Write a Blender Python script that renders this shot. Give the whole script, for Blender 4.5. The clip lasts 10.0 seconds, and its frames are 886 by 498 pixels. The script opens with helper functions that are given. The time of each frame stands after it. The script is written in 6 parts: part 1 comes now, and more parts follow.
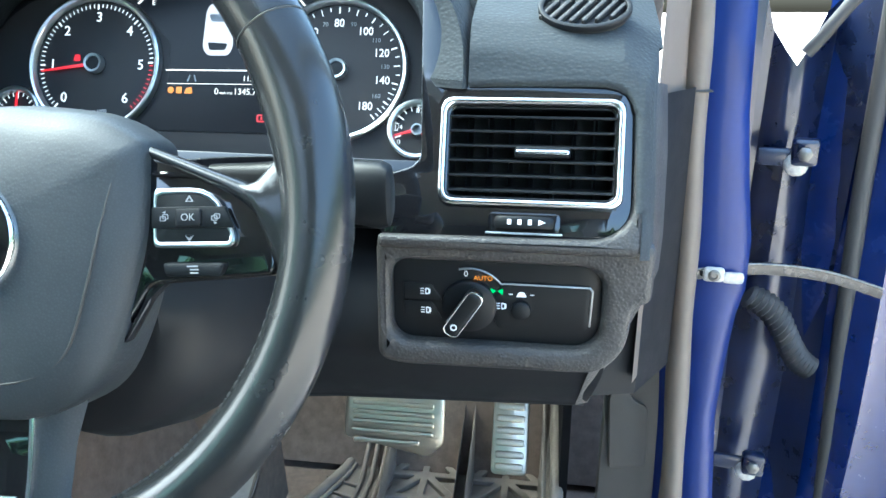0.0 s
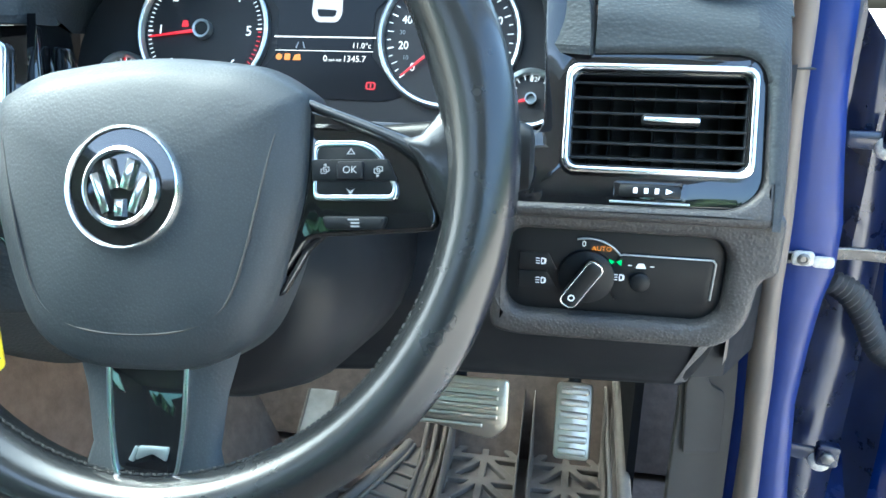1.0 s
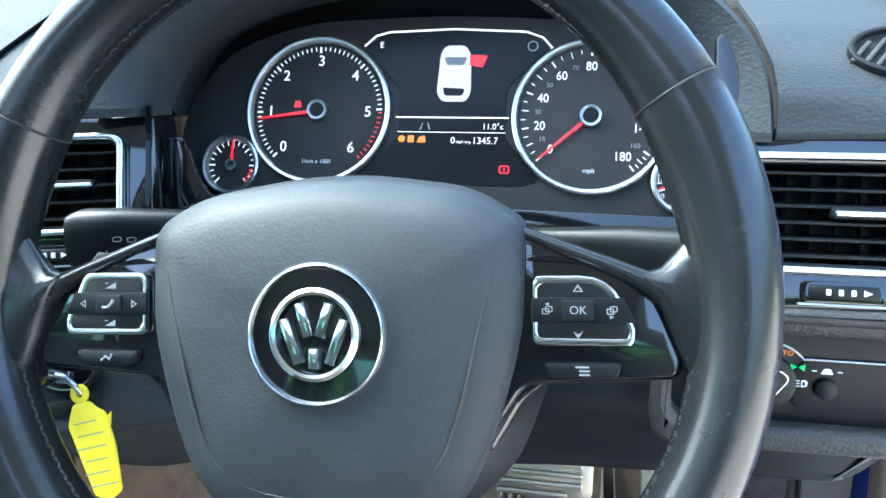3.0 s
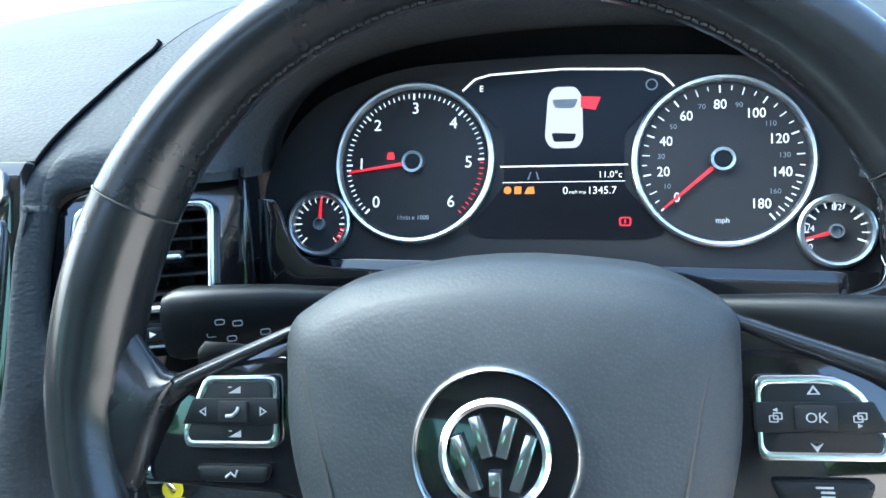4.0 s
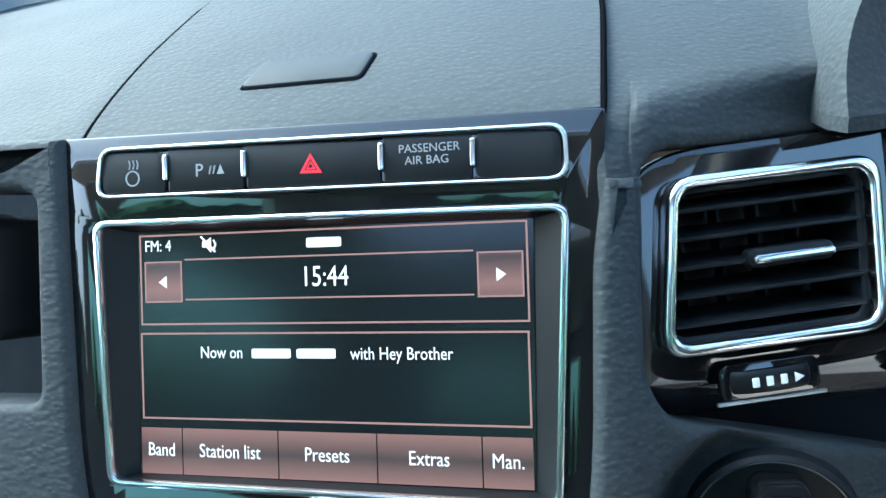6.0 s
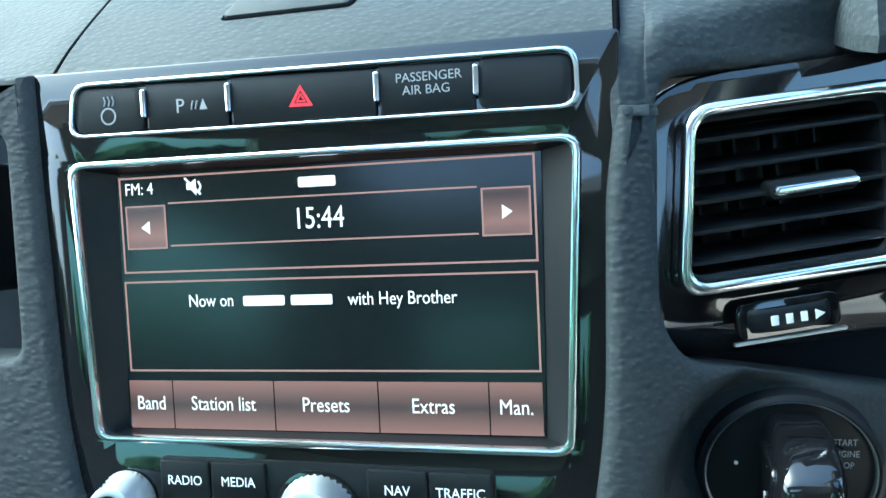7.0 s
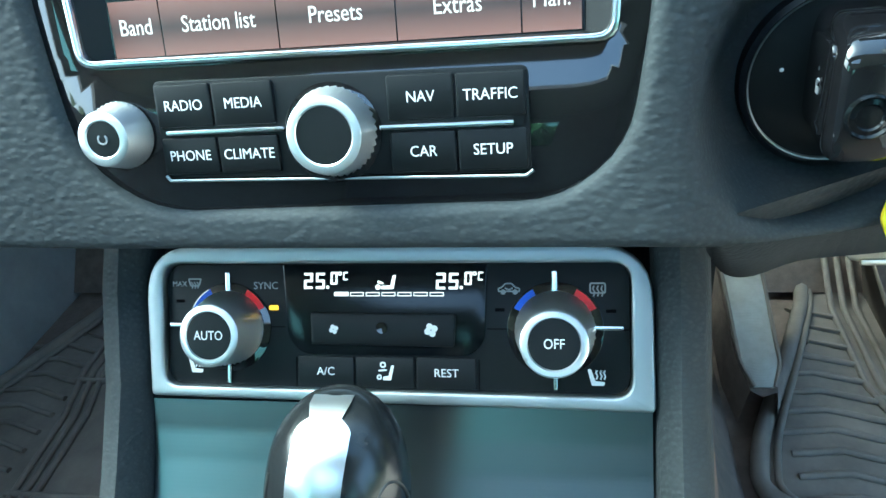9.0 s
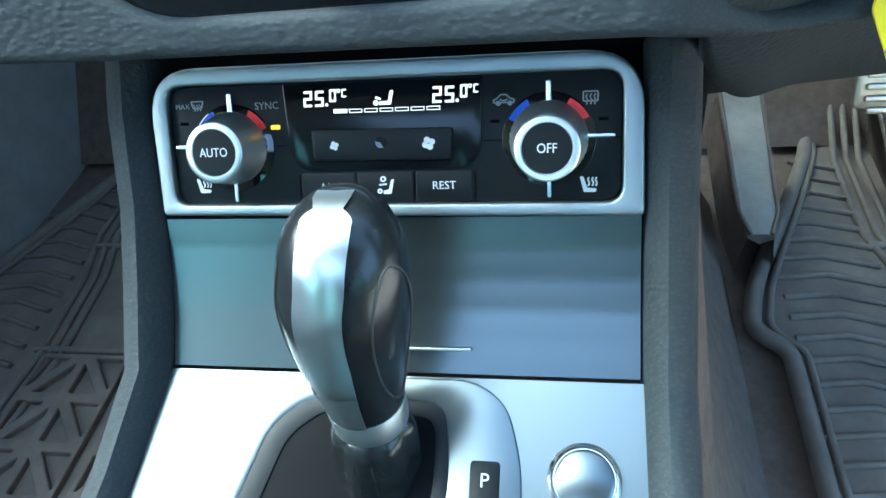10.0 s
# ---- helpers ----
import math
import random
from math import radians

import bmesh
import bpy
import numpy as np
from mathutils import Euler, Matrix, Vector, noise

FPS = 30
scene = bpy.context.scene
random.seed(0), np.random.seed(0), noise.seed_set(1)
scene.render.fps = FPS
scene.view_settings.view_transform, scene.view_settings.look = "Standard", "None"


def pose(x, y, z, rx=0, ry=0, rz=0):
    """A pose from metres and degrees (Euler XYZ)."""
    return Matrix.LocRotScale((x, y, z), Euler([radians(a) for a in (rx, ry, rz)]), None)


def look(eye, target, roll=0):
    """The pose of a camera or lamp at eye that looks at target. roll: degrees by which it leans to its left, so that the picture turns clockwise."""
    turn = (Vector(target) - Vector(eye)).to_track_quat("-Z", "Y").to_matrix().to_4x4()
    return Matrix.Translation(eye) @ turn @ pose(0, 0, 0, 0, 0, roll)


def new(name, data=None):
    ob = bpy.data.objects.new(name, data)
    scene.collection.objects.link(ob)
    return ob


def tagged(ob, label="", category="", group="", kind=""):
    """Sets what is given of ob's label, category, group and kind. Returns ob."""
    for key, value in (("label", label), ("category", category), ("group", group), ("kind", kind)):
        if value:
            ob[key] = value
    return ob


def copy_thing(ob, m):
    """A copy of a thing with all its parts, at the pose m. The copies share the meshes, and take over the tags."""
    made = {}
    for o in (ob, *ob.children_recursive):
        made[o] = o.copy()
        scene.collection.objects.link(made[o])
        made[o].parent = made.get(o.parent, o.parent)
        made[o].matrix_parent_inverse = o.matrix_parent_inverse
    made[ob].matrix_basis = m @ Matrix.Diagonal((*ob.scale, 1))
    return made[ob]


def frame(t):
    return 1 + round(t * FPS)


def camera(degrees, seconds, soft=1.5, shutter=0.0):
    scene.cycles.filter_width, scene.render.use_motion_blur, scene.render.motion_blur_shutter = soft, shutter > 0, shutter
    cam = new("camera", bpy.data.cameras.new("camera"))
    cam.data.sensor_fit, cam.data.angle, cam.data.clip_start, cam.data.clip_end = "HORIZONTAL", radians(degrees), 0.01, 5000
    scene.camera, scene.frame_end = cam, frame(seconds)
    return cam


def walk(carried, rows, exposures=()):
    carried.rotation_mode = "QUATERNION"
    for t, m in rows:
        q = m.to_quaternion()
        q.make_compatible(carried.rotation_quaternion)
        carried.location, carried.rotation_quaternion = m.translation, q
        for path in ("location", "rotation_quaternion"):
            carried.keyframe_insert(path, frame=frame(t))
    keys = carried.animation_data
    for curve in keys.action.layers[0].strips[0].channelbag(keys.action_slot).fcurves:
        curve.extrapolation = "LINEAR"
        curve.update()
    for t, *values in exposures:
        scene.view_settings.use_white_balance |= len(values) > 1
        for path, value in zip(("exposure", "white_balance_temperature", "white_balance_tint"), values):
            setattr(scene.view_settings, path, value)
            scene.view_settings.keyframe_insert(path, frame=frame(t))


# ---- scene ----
cam = camera(63.8, 10.0)
PATH = [
    (0, (0.2936, 0.0077, 1.2554), (0.0184, 1.8842, 0.6205), -0.12),
    (0.5, (0.2513, 0.0016, 1.2537), (-0.0621, 1.8707, 0.6149), 0.11),
    (1, (0.2234, -0.0046, 1.2360), (-0.1109, 1.8557, 0.5822), 0.47),
    (1.5, (0.1904, 0.0005, 1.2369), (-0.1563, 1.8570, 0.5785), 0.58),
    (2, (0.1436, 0.0032, 1.2371), (-0.2181, 1.8566, 0.5784), 0.33),
    (2.5, (0.1130, 0.0050, 1.2432), (-0.2510, 1.8646, 0.6033), -0.14),
    (2.7, (0.1126, 0.0165, 1.2568), (-0.2467, 1.8839, 0.6376), -0.29),
    (3.8, (0.0688, 0.0774, 1.2880), (-0.3434, 1.9596, 0.7522), -2.69),
    (4, (0.0379, 0.0822, 1.2882), (-0.3901, 1.9642, 0.7640), -3.10),
    (4.5, (-0.0600, 0.0967, 1.2836), (-0.5466, 1.9676, 0.7709), -4.58),
    (5, (-0.1762, 0.1510, 1.2911), (-0.6010, 2.0154, 0.7052), -4.25),
    (5.5, (-0.2562, 0.1794, 1.2820), (-0.7343, 2.0309, 0.6959), -5.33),
    (5.7, (-0.2877, 0.1760, 1.2769), (-0.7567, 2.0314, 0.6961), -5.57),
    (6.8, (-0.3220, 0.1867, 1.2648), (-0.7546, 2.0237, 0.6028), -6.50),
    (7, (-0.3187, 0.1891, 1.2604), (-0.7419, 2.0136, 0.5589), -6.66),
    (7.5, (-0.3265, 0.1836, 1.2399), (-0.7218, 1.9571, 0.4042), -7.32),
    (8, (-0.3305, 0.1837, 1.2108), (-0.7061, 1.9197, 0.2914), -7.24),
    (8.5, (-0.3377, 0.1713, 1.1911), (-0.6986, 1.8580, 0.1787), -7.19),
    (9, (-0.3456, 0.1683, 1.1723), (-0.6995, 1.7965, 0.0661), -7.52),
    (9.5, (-0.3441, 0.1559, 1.1603), (-0.6958, 1.7001, -0.0610), -8.20),
    (10, (-0.3394, 0.1400, 1.1530), (-0.7146, 1.5599, -0.2046), -10.17),
]
EXPOSURES = [(0, 3.37, 5300, -7), (2.5, 3.33, 5180, -5), (4, 3.2, 5150, -2), (5.5, 2.92, 5100, -4), (7, 2.95, 5000, -14), (8, 3.15, 5000, -18), (9, 3.25, 5100, -17), (10, 3.1, 4950, -12)]
walk(cam, [(t, look(eye, target, roll)) for t, eye, target, roll in PATH], EXPOSURES)

# ---- light ----
world = bpy.data.worlds.new("sky")
scene.world = world
world.use_nodes = True
wt = world.node_tree
sky = wt.nodes.new("ShaderNodeTexSky")
sky.sky_type, sky.sun_disc = "NISHITA", False
SUN_UP, SUN_TURN = radians(52), radians(-80)
sky.sun_elevation, sky.sun_rotation, sky.dust_density = SUN_UP, SUN_TURN, 8.0
wt.nodes["Background"].inputs["Strength"].default_value = 0.21
wt.links.new(sky.outputs[0], wt.nodes["Background"].inputs["Color"])
sun = new("sun", bpy.data.lights.new("sun", "SUN"))
sun.data.energy, sun.data.angle, sun.data.color = 0.25, radians(60), (1.0, 0.94, 0.86)
sun.matrix_world = look((math.sin(SUN_TURN) * math.cos(SUN_UP) * 9, math.cos(SUN_TURN) * math.cos(SUN_UP) * 9, math.sin(SUN_UP) * 9), (0, 0, 0))


# ---- materials ----
def material(name, colour, rough=0.5, metal=0.0, grain=0.0, size=0.002, bump=0.0, vary=0.12, blotch=0.05, coat=0.0, kind="cell", emit=None, power=1.0, stretch=None, rough_vary=0.08, sheen=0.0, spec=0.5, crev_shade=0.0):
    """Principled surface: fine grain relief of the given cell size in metres, and a slow blotch over blotch metres."""
    m = bpy.data.materials.new(name)
    m.use_nodes = True
    nt = m.node_tree
    b = nt.nodes["Principled BSDF"]
    b.inputs["Base Color"].default_value = (*colour, 1)
    b.inputs["Roughness"].default_value = rough
    b.inputs["Metallic"].default_value = metal
    b.inputs["Specular IOR Level"].default_value = spec
    if coat:
        b.inputs["Coat Weight"].default_value = coat
        b.inputs["Coat Roughness"].default_value = 0.03
    if sheen:
        b.inputs["Sheen Weight"].default_value = sheen
        b.inputs["Sheen Roughness"].default_value = 0.35
    if emit:
        b.inputs["Emission Color"].default_value = (*emit, 1)
        b.inputs["Emission Strength"].default_value = power
    co = nt.nodes.new("ShaderNodeTexCoord")
    src = co.outputs["Object"]
    if stretch:
        mp = nt.nodes.new("ShaderNodeMapping")
        mp.inputs["Scale"].default_value = stretch
        nt.links.new(src, mp.inputs["Vector"])
        src = mp.outputs[0]
    if vary:
        n = nt.nodes.new("ShaderNodeTexNoise")
        n.inputs["Scale"].default_value = 1 / blotch
        n.inputs["Detail"].default_value = 5
        n.inputs["Roughness"].default_value = 0.65
        nt.links.new(src, n.inputs["Vector"])
        r = nt.nodes.new("ShaderNodeMapRange")
        r.inputs["To Min"].default_value, r.inputs["To Max"].default_value = 1 - vary, 1 + vary
        r.inputs["From Min"].default_value, r.inputs["From Max"].default_value = 0.3, 0.7
        nt.links.new(n.outputs["Fac"], r.inputs["Value"])
        x = nt.nodes.new("ShaderNodeMix")
        x.data_type, x.blend_type = "RGBA", "MULTIPLY"
        x.inputs["Factor"].default_value = 1
        x.inputs["A"].default_value = (*colour, 1)
        nt.links.new(r.outputs[0], x.inputs["B"])
        nt.links.new(x.outputs["Result"], b.inputs["Base Color"])
        if rough_vary:
            q = nt.nodes.new("ShaderNodeMapRange")
            q.inputs["From Min"].default_value, q.inputs["From Max"].default_value = 0.3, 0.7
            q.inputs["To Min"].default_value, q.inputs["To Max"].default_value = max(0.02, rough - rough_vary), min(1, rough + rough_vary)
            nt.links.new(n.outputs["Fac"], q.inputs["Value"])
            nt.links.new(q.outputs[0], b.inputs["Roughness"])
    if bump:
        if kind == "cell":
            g = nt.nodes.new("ShaderNodeTexVoronoi")
            g.feature = "SMOOTH_F1"
            g.inputs["Scale"].default_value = 1 / size
            out = g.outputs["Distance"]
            w = nt.nodes.new("ShaderNodeTexNoise")
            w.inputs["Scale"].default_value = 0.35 / size
            nt.links.new(src, w.inputs["Vector"])
            add = nt.nodes.new("ShaderNodeMix")
            add.data_type, add.blend_type = "RGBA", "ADD"
            add.inputs["Factor"].default_value = size * 0.5
            nt.links.new(src, add.inputs["A"])
            nt.links.new(w.outputs["Color"], add.inputs["B"])
            nt.links.new(add.outputs["Result"], g.inputs["Vector"])
        elif kind == "line":
            g = nt.nodes.new("ShaderNodeTexWave")
            g.bands_direction = "Y"
            g.inputs["Scale"].default_value = 0.314 / size
            out = g.outputs["Fac"]
            nt.links.new(src, g.inputs["Vector"])
        else:
            g = nt.nodes.new("ShaderNodeTexNoise")
            g.inputs["Scale"].default_value = 1 / size
            g.inputs["Detail"].default_value = 4
            out = g.outputs["Fac"]
            nt.links.new(src, g.inputs["Vector"])
        # paints shade between the grain cells: darker colour and weaker specular at their edges
        if crev_shade:
            e = nt.nodes.new("ShaderNodeTexVoronoi")
            e.feature = "DISTANCE_TO_EDGE"
            e.inputs["Scale"].default_value = 1 / size
            nt.links.new(add.outputs["Result"], e.inputs["Vector"])
            for target, lo, hi in (("Base Color", 1 - crev_shade, 1 + 0.2 * crev_shade), ("Specular IOR Level", spec * (1 - crev_shade), spec * (1 + 0.2 * crev_shade))):
                k = nt.nodes.new("ShaderNodeMapRange")
                k.inputs["From Max"].default_value, k.inputs["To Min"].default_value, k.inputs["To Max"].default_value = 0.28, lo, hi
                nt.links.new(e.outputs["Distance"], k.inputs["Value"])
                if target == "Base Color":
                    y = nt.nodes.new("ShaderNodeMix")
                    y.data_type, y.blend_type = "RGBA", "MULTIPLY"
                    y.inputs["Factor"].default_value = 1
                    nt.links.new(b.inputs["Base Color"].links[0].from_socket, y.inputs["A"])
                    nt.links.new(k.outputs[0], y.inputs["B"])
                    nt.links.new(y.outputs["Result"], b.inputs["Base Color"])
                else:
                    nt.links.new(k.outputs[0], b.inputs[target])
        bp = nt.nodes.new("ShaderNodeBump")
        bp.inputs["Strength"].default_value = bump
        bp.inputs["Distance"].default_value = size * 0.5
        if kind == "cell":
            bp.invert = True
        nt.links.new(out, bp.inputs["Height"])
        nt.links.new(bp.outputs[0], b.inputs["Normal"])
    return m


PAD = material("dash_leathergrain", (0.031, 0.036, 0.040), 0.74, size=0.0023, bump=0.5, spec=0.24, crev_shade=0.12, stretch=(0.62, 1, 1), rough_vary=0.04, vary=0.06)
PADG = material("dash_grain_grey", (0.036, 0.034, 0.033), 0.5, size=0.0022, bump=0.55, spec=0.42, crev_shade=0.15, rough_vary=0.05)
LEATHER = material("wheel_leather", (0.012, 0.013, 0.014), 0.24, size=0.0012, bump=0.05, blotch=0.06, rough_vary=0.05)
AIRBAG = material("airbag_skin", (0.029, 0.034, 0.038), 0.5, size=0.0016, bump=0.18, spec=0.4, crev_shade=0.09)
PLASTIC = material("dark_plastic", (0.009, 0.010, 0.012), 0.5, size=0.0008, bump=0.2, kind="noise", spec=0.2)
SOFT = material("button_plastic", (0.006, 0.007, 0.008), 0.42, size=0.0006, bump=0.06, kind="noise", spec=0.22)
GLOSS = material("piano_black", (0.006, 0.006, 0.007), 0.05, vary=0.1, coat=0.5, rough_vary=0.02)
CHROME = material("satin_chrome", (0.80, 0.81, 0.82), 0.16, 1.0, vary=0.04, rough_vary=0.04)
SILVER = material("matt_silver", (0.38, 0.41, 0.42), 0.46, 1.0, vary=0.03, rough_vary=0.03)
SATIN = material("satin_silver", (0.66, 0.68, 0.69), 0.3, 1.0, vary=0.02, rough_vary=0.01)
BRUSHED = material("brushed_aluminium", (0.17, 0.187, 0.194), 0.30, 1.0, vary=0.02, size=0.0013, bump=0.012, kind="line", blotch=0.2, rough_vary=0.01)
STEEL = material("pedal_steel", (0.62, 0.53, 0.42), 0.36, 1.0, vary=0.08, blotch=0.03)
RUBBER = material("black_rubber", (0.028, 0.027, 0.026), 0.6, size=0.0012, bump=0.2, kind="noise")
MATR = material("mat_rubber", (0.150, 0.127, 0.108), 0.6, size=0.0015, bump=0.15, kind="noise", vary=0.25, blotch=0.05, spec=0.25)
KNURL = material("knurled_silver", (0.72, 0.74, 0.75), 0.40, 1.0, vary=0.03, rough_vary=0.03)
KNOBB = material("knob_leather", (0.010, 0.011, 0.012), 0.22, size=0.0012, bump=0.03, blotch=0.05, rough_vary=0.04, spec=0.4)
TRIMD = material("dark_kick_trim", (0.055, 0.050, 0.045), 0.6, size=0.001, bump=0.25, kind="noise", spec=0.3)
CARPET = material("grey_brown_carpet", (0.115, 0.086, 0.070), 0.95, size=0.0016, bump=0.8, kind="noise", vary=0.3, blotch=0.02)
TRIM = material("warm_grey_trim", (0.125, 0.100, 0.080), 0.6, size=0.001, bump=0.3, kind="noise")
REST = material("pale_footrest", (0.27, 0.25, 0.22), 0.55, size=0.0015, bump=0.3, kind="line", vary=0.2, blotch=0.03)
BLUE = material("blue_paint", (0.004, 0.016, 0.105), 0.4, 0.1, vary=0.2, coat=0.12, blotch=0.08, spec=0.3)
# the car's blue with shade in its colour; blotches imitate uneven reflections
BLUESHADE = material("blue_paint_shaded", (0.003, 0.007, 0.028), 0.30, 0.1, vary=0.6, coat=0.4, blotch=0.07)
# the same blue again, less darkened, for the door frame
BLUEDIM = material("blue_paint_dimmed", (0.003, 0.012, 0.075), 0.25, 0.1, vary=0.3, coat=0.5, blotch=0.09)
STRAPM = material("dark_steel", (0.05, 0.05, 0.052), 0.25, 0.8, vary=0.4, blotch=0.01)
PALEGREASE = material("pale_grease", (0.42, 0.40, 0.36), 0.35, vary=0.35, blotch=0.006)
GREASE = material("greasy_steel", (0.16, 0.155, 0.145), 0.38, 0.9, vary=0.35, blotch=0.008)
WHITE = material("printed_white", (0.75, 0.76, 0.76), 0.5, vary=0)
DIM = material("printed_grey", (0.24, 0.25, 0.26), 0.5, vary=0)
HEAD = material("headliner", (0.30, 0.30, 0.29), 0.95, size=0.001, bump=0.4, kind="noise")
DIALF = material("dial_face", (0.034, 0.033, 0.034), 0.6, vary=0.05, spec=0.25)
SMOOTH = material("smooth_dark_plastic", (0.020, 0.024, 0.028), 0.6, vary=0.04, spec=0.15)
DISPLAYB = material("display_black", (0.004, 0.005, 0.006), 0.16, vary=0.05, spec=0.3, rough_vary=0.02)
GAP = material("dark_gap", (0.004, 0.004, 0.005), 1.0, vary=0, spec=0.0)
# near black, for the shade in the depth of the shift gate
WELL = material("gate_recess_shade", (0.004, 0.004, 0.005), 0.5, vary=0.1, spec=0.03)
# carpet near black with little specular: the footwell's shade put into its colour
SHADEC = material("shaded_carpet", (0.007, 0.007, 0.008), 0.95, size=0.0016, bump=0.6, kind="noise", vary=0.3, blotch=0.02, spec=0.1)
YELLOW = material("yellow_tag", (0.80, 0.66, 0.02), 0.45, vary=0.06, blotch=0.01)


def glazing(name, tint, gloss=0.05):
    """Thin tinted glass: light passes straight on, and a little is mirrored."""
    m = bpy.data.materials.new(name)
    m.use_nodes = True
    nt = m.node_tree
    nt.nodes.remove(nt.nodes["Principled BSDF"])
    clear, mirror, mix = (nt.nodes.new(q) for q in ("ShaderNodeBsdfTransparent", "ShaderNodeBsdfGlossy", "ShaderNodeMixShader"))
    clear.inputs["Color"].default_value = (*tint, 1)
    mirror.inputs["Roughness"].default_value = 0.02
    mix.inputs["Fac"].default_value = gloss
    nt.links.new(clear.outputs[0], mix.inputs[1])
    nt.links.new(mirror.outputs[0], mix.inputs[2])
    nt.links.new(mix.outputs[0], nt.nodes["Material Output"].inputs["Surface"])
    return m


PRIVACY = glazing("privacy_glass", (0.46, 0.76, 0.64))
ROOFGLASS = glazing("roof_glass", (0.88, 0.90, 0.94))
SCREENGLASS = glazing("windscreen_glass", (0.60, 0.65, 0.66))


def glow(name, colour, power, base=(0.02, 0.02, 0.02)):
    return material(name, base, 0.4, vary=0, emit=colour, power=power)


LIT = glow("lit_white", (1.0, 0.92, 0.86), 0.2)
LITNUM = glow("lit_numerals", (1.0, 0.97, 0.95), 0.12, (0.35, 0.35, 0.35))
LITRED = glow("lit_red", (1.0, 0.015, 0.03), 0.13)
LITAMB = glow("lit_amber", (1.0, 0.30, 0.01), 0.15)
LITGRN = glow("lit_green", (0.03, 0.75, 0.15), 0.13)
LITROSE = glow("lit_rose_line", (0.85, 0.42, 0.34), 0.085)


from mathutils.geometry import delaunay_2d_cdt

# ---- mesh tools: local frames in millimetres, x right, y up, z towards the driver ----
def panel(x, y, z, lean, yaw=0):
    return pose(x, y, z, 90 - lean, 0, yaw)


def smooth(me, angle=32):
    me.shade_smooth()
    me.set_sharp_from_angle(angle=radians(angle))
    return me


def rr(w, h, r, cx=0, cy=0, n=7):
    """A rounded rectangle; r may be four radii: top right, top left, bottom left, bottom right."""
    rs = r if isinstance(r, (tuple, list)) else (r,) * 4
    pts = []
    for k, (sx, sy) in enumerate(((1, 1), (-1, 1), (-1, -1), (1, -1))):
        q = max(rs[k], 0.01)
        for i in range(n):
            a = (k + i / (n - 1)) * math.pi / 2
            pts.append((cx + sx * (w / 2 - q) + q * math.cos(a), cy + sy * (h / 2 - q) + q * math.sin(a)))
    return pts


def disc(r, cx=0, cy=0, n=40, ry=None):
    return [(cx + r * math.cos(i * 2 * math.pi / n), cy + (ry or r) * math.sin(i * 2 * math.pi / n)) for i in range(n)]


def soften(pts, r=6, n=5):
    """Rounds each corner of a polygon by up to r; r may be a list with one radius a corner."""
    out = []
    for i, p in enumerate(pts):
        p, a, b = Vector(p), Vector(pts[i - 1]), Vector(pts[(i + 1) % len(pts)])
        q = r[i] if isinstance(r, (list, tuple)) else r
        da, db = a - p, b - p
        k = min(q, da.length * 0.48, db.length * 0.48)
        s, e = p + da.normalized() * k, p + db.normalized() * k
        for j in range(n):
            t = j / (n - 1)
            v = s * (1 - t) ** 2 + p * (2 * t * (1 - t)) + e * t * t
            out.append((v.x, v.y))
    return out


def from_curve(cu):
    ob = bpy.data.objects.new("tmp", cu)
    me = bpy.data.meshes.new_from_object(ob)
    bpy.data.objects.remove(ob)
    bpy.data.curves.remove(cu)
    return me


def signed_area(loop):
    return sum(p[0] * q[1] - q[0] * p[1] for p, q in zip(loop, loop[1:] + loop[:1])) / 2


def inset(loop, d):
    """The loop moved by d to its left side."""
    out, n = [], len(loop)
    for k in range(n):
        p, q, s = Vector(loop[k]), Vector(loop[k - 1]), Vector(loop[(k + 1) % n])
        e, f = (p - q), (s - p)
        e, f = e.normalized() if e.length > 1e-9 else f.normalized(), f.normalized() if f.length > 1e-9 else e.normalized()
        m = Vector((-e.y - f.y, e.x + f.x))
        if m.length < 1e-6:
            m = Vector((-e.y, e.x))
        m.normalize()
        k2 = d / max(0.6, m.dot(Vector((-e.y, e.x))))
        out.append((p.x + m.x * k2, p.y + m.y * k2))
    return out


def inside(pt, loops):
    x, y, odd = pt[0], pt[1], False
    for loop in loops:
        for (x0, y0), (x1, y1) in zip(loop, loop[1:] + loop[:1]):
            if (y0 > y) != (y1 > y) and x < (x1 - x0) * (y - y0) / (y1 - y0) + x0:
                odd = not odd
    return odd


def fill(loops, extra=()):
    """Triangles over the area between the loops, as triples of indices into the loops' points, then the extra points, in order."""
    pts, edges = [], []
    for loop in loops:
        n0 = len(pts)
        pts += [Vector(p) for p in loop]
        edges += [(n0 + k, n0 + (k + 1) % len(loop)) for k in range(len(loop))]
    pts += [Vector(p) for p in extra]
    v, _, tris, origin, _, _ = delaunay_2d_cdt(pts, edges, [], 0, 1e-7)
    good = []
    for t in tris:
        if inside(sum((v[k] for k in t), Vector((0, 0))) / 3, loops):
            ids = [origin[k][0] if origin[k] else None for k in t]
            if None not in ids:
                good.append(tuple(ids))
    return good


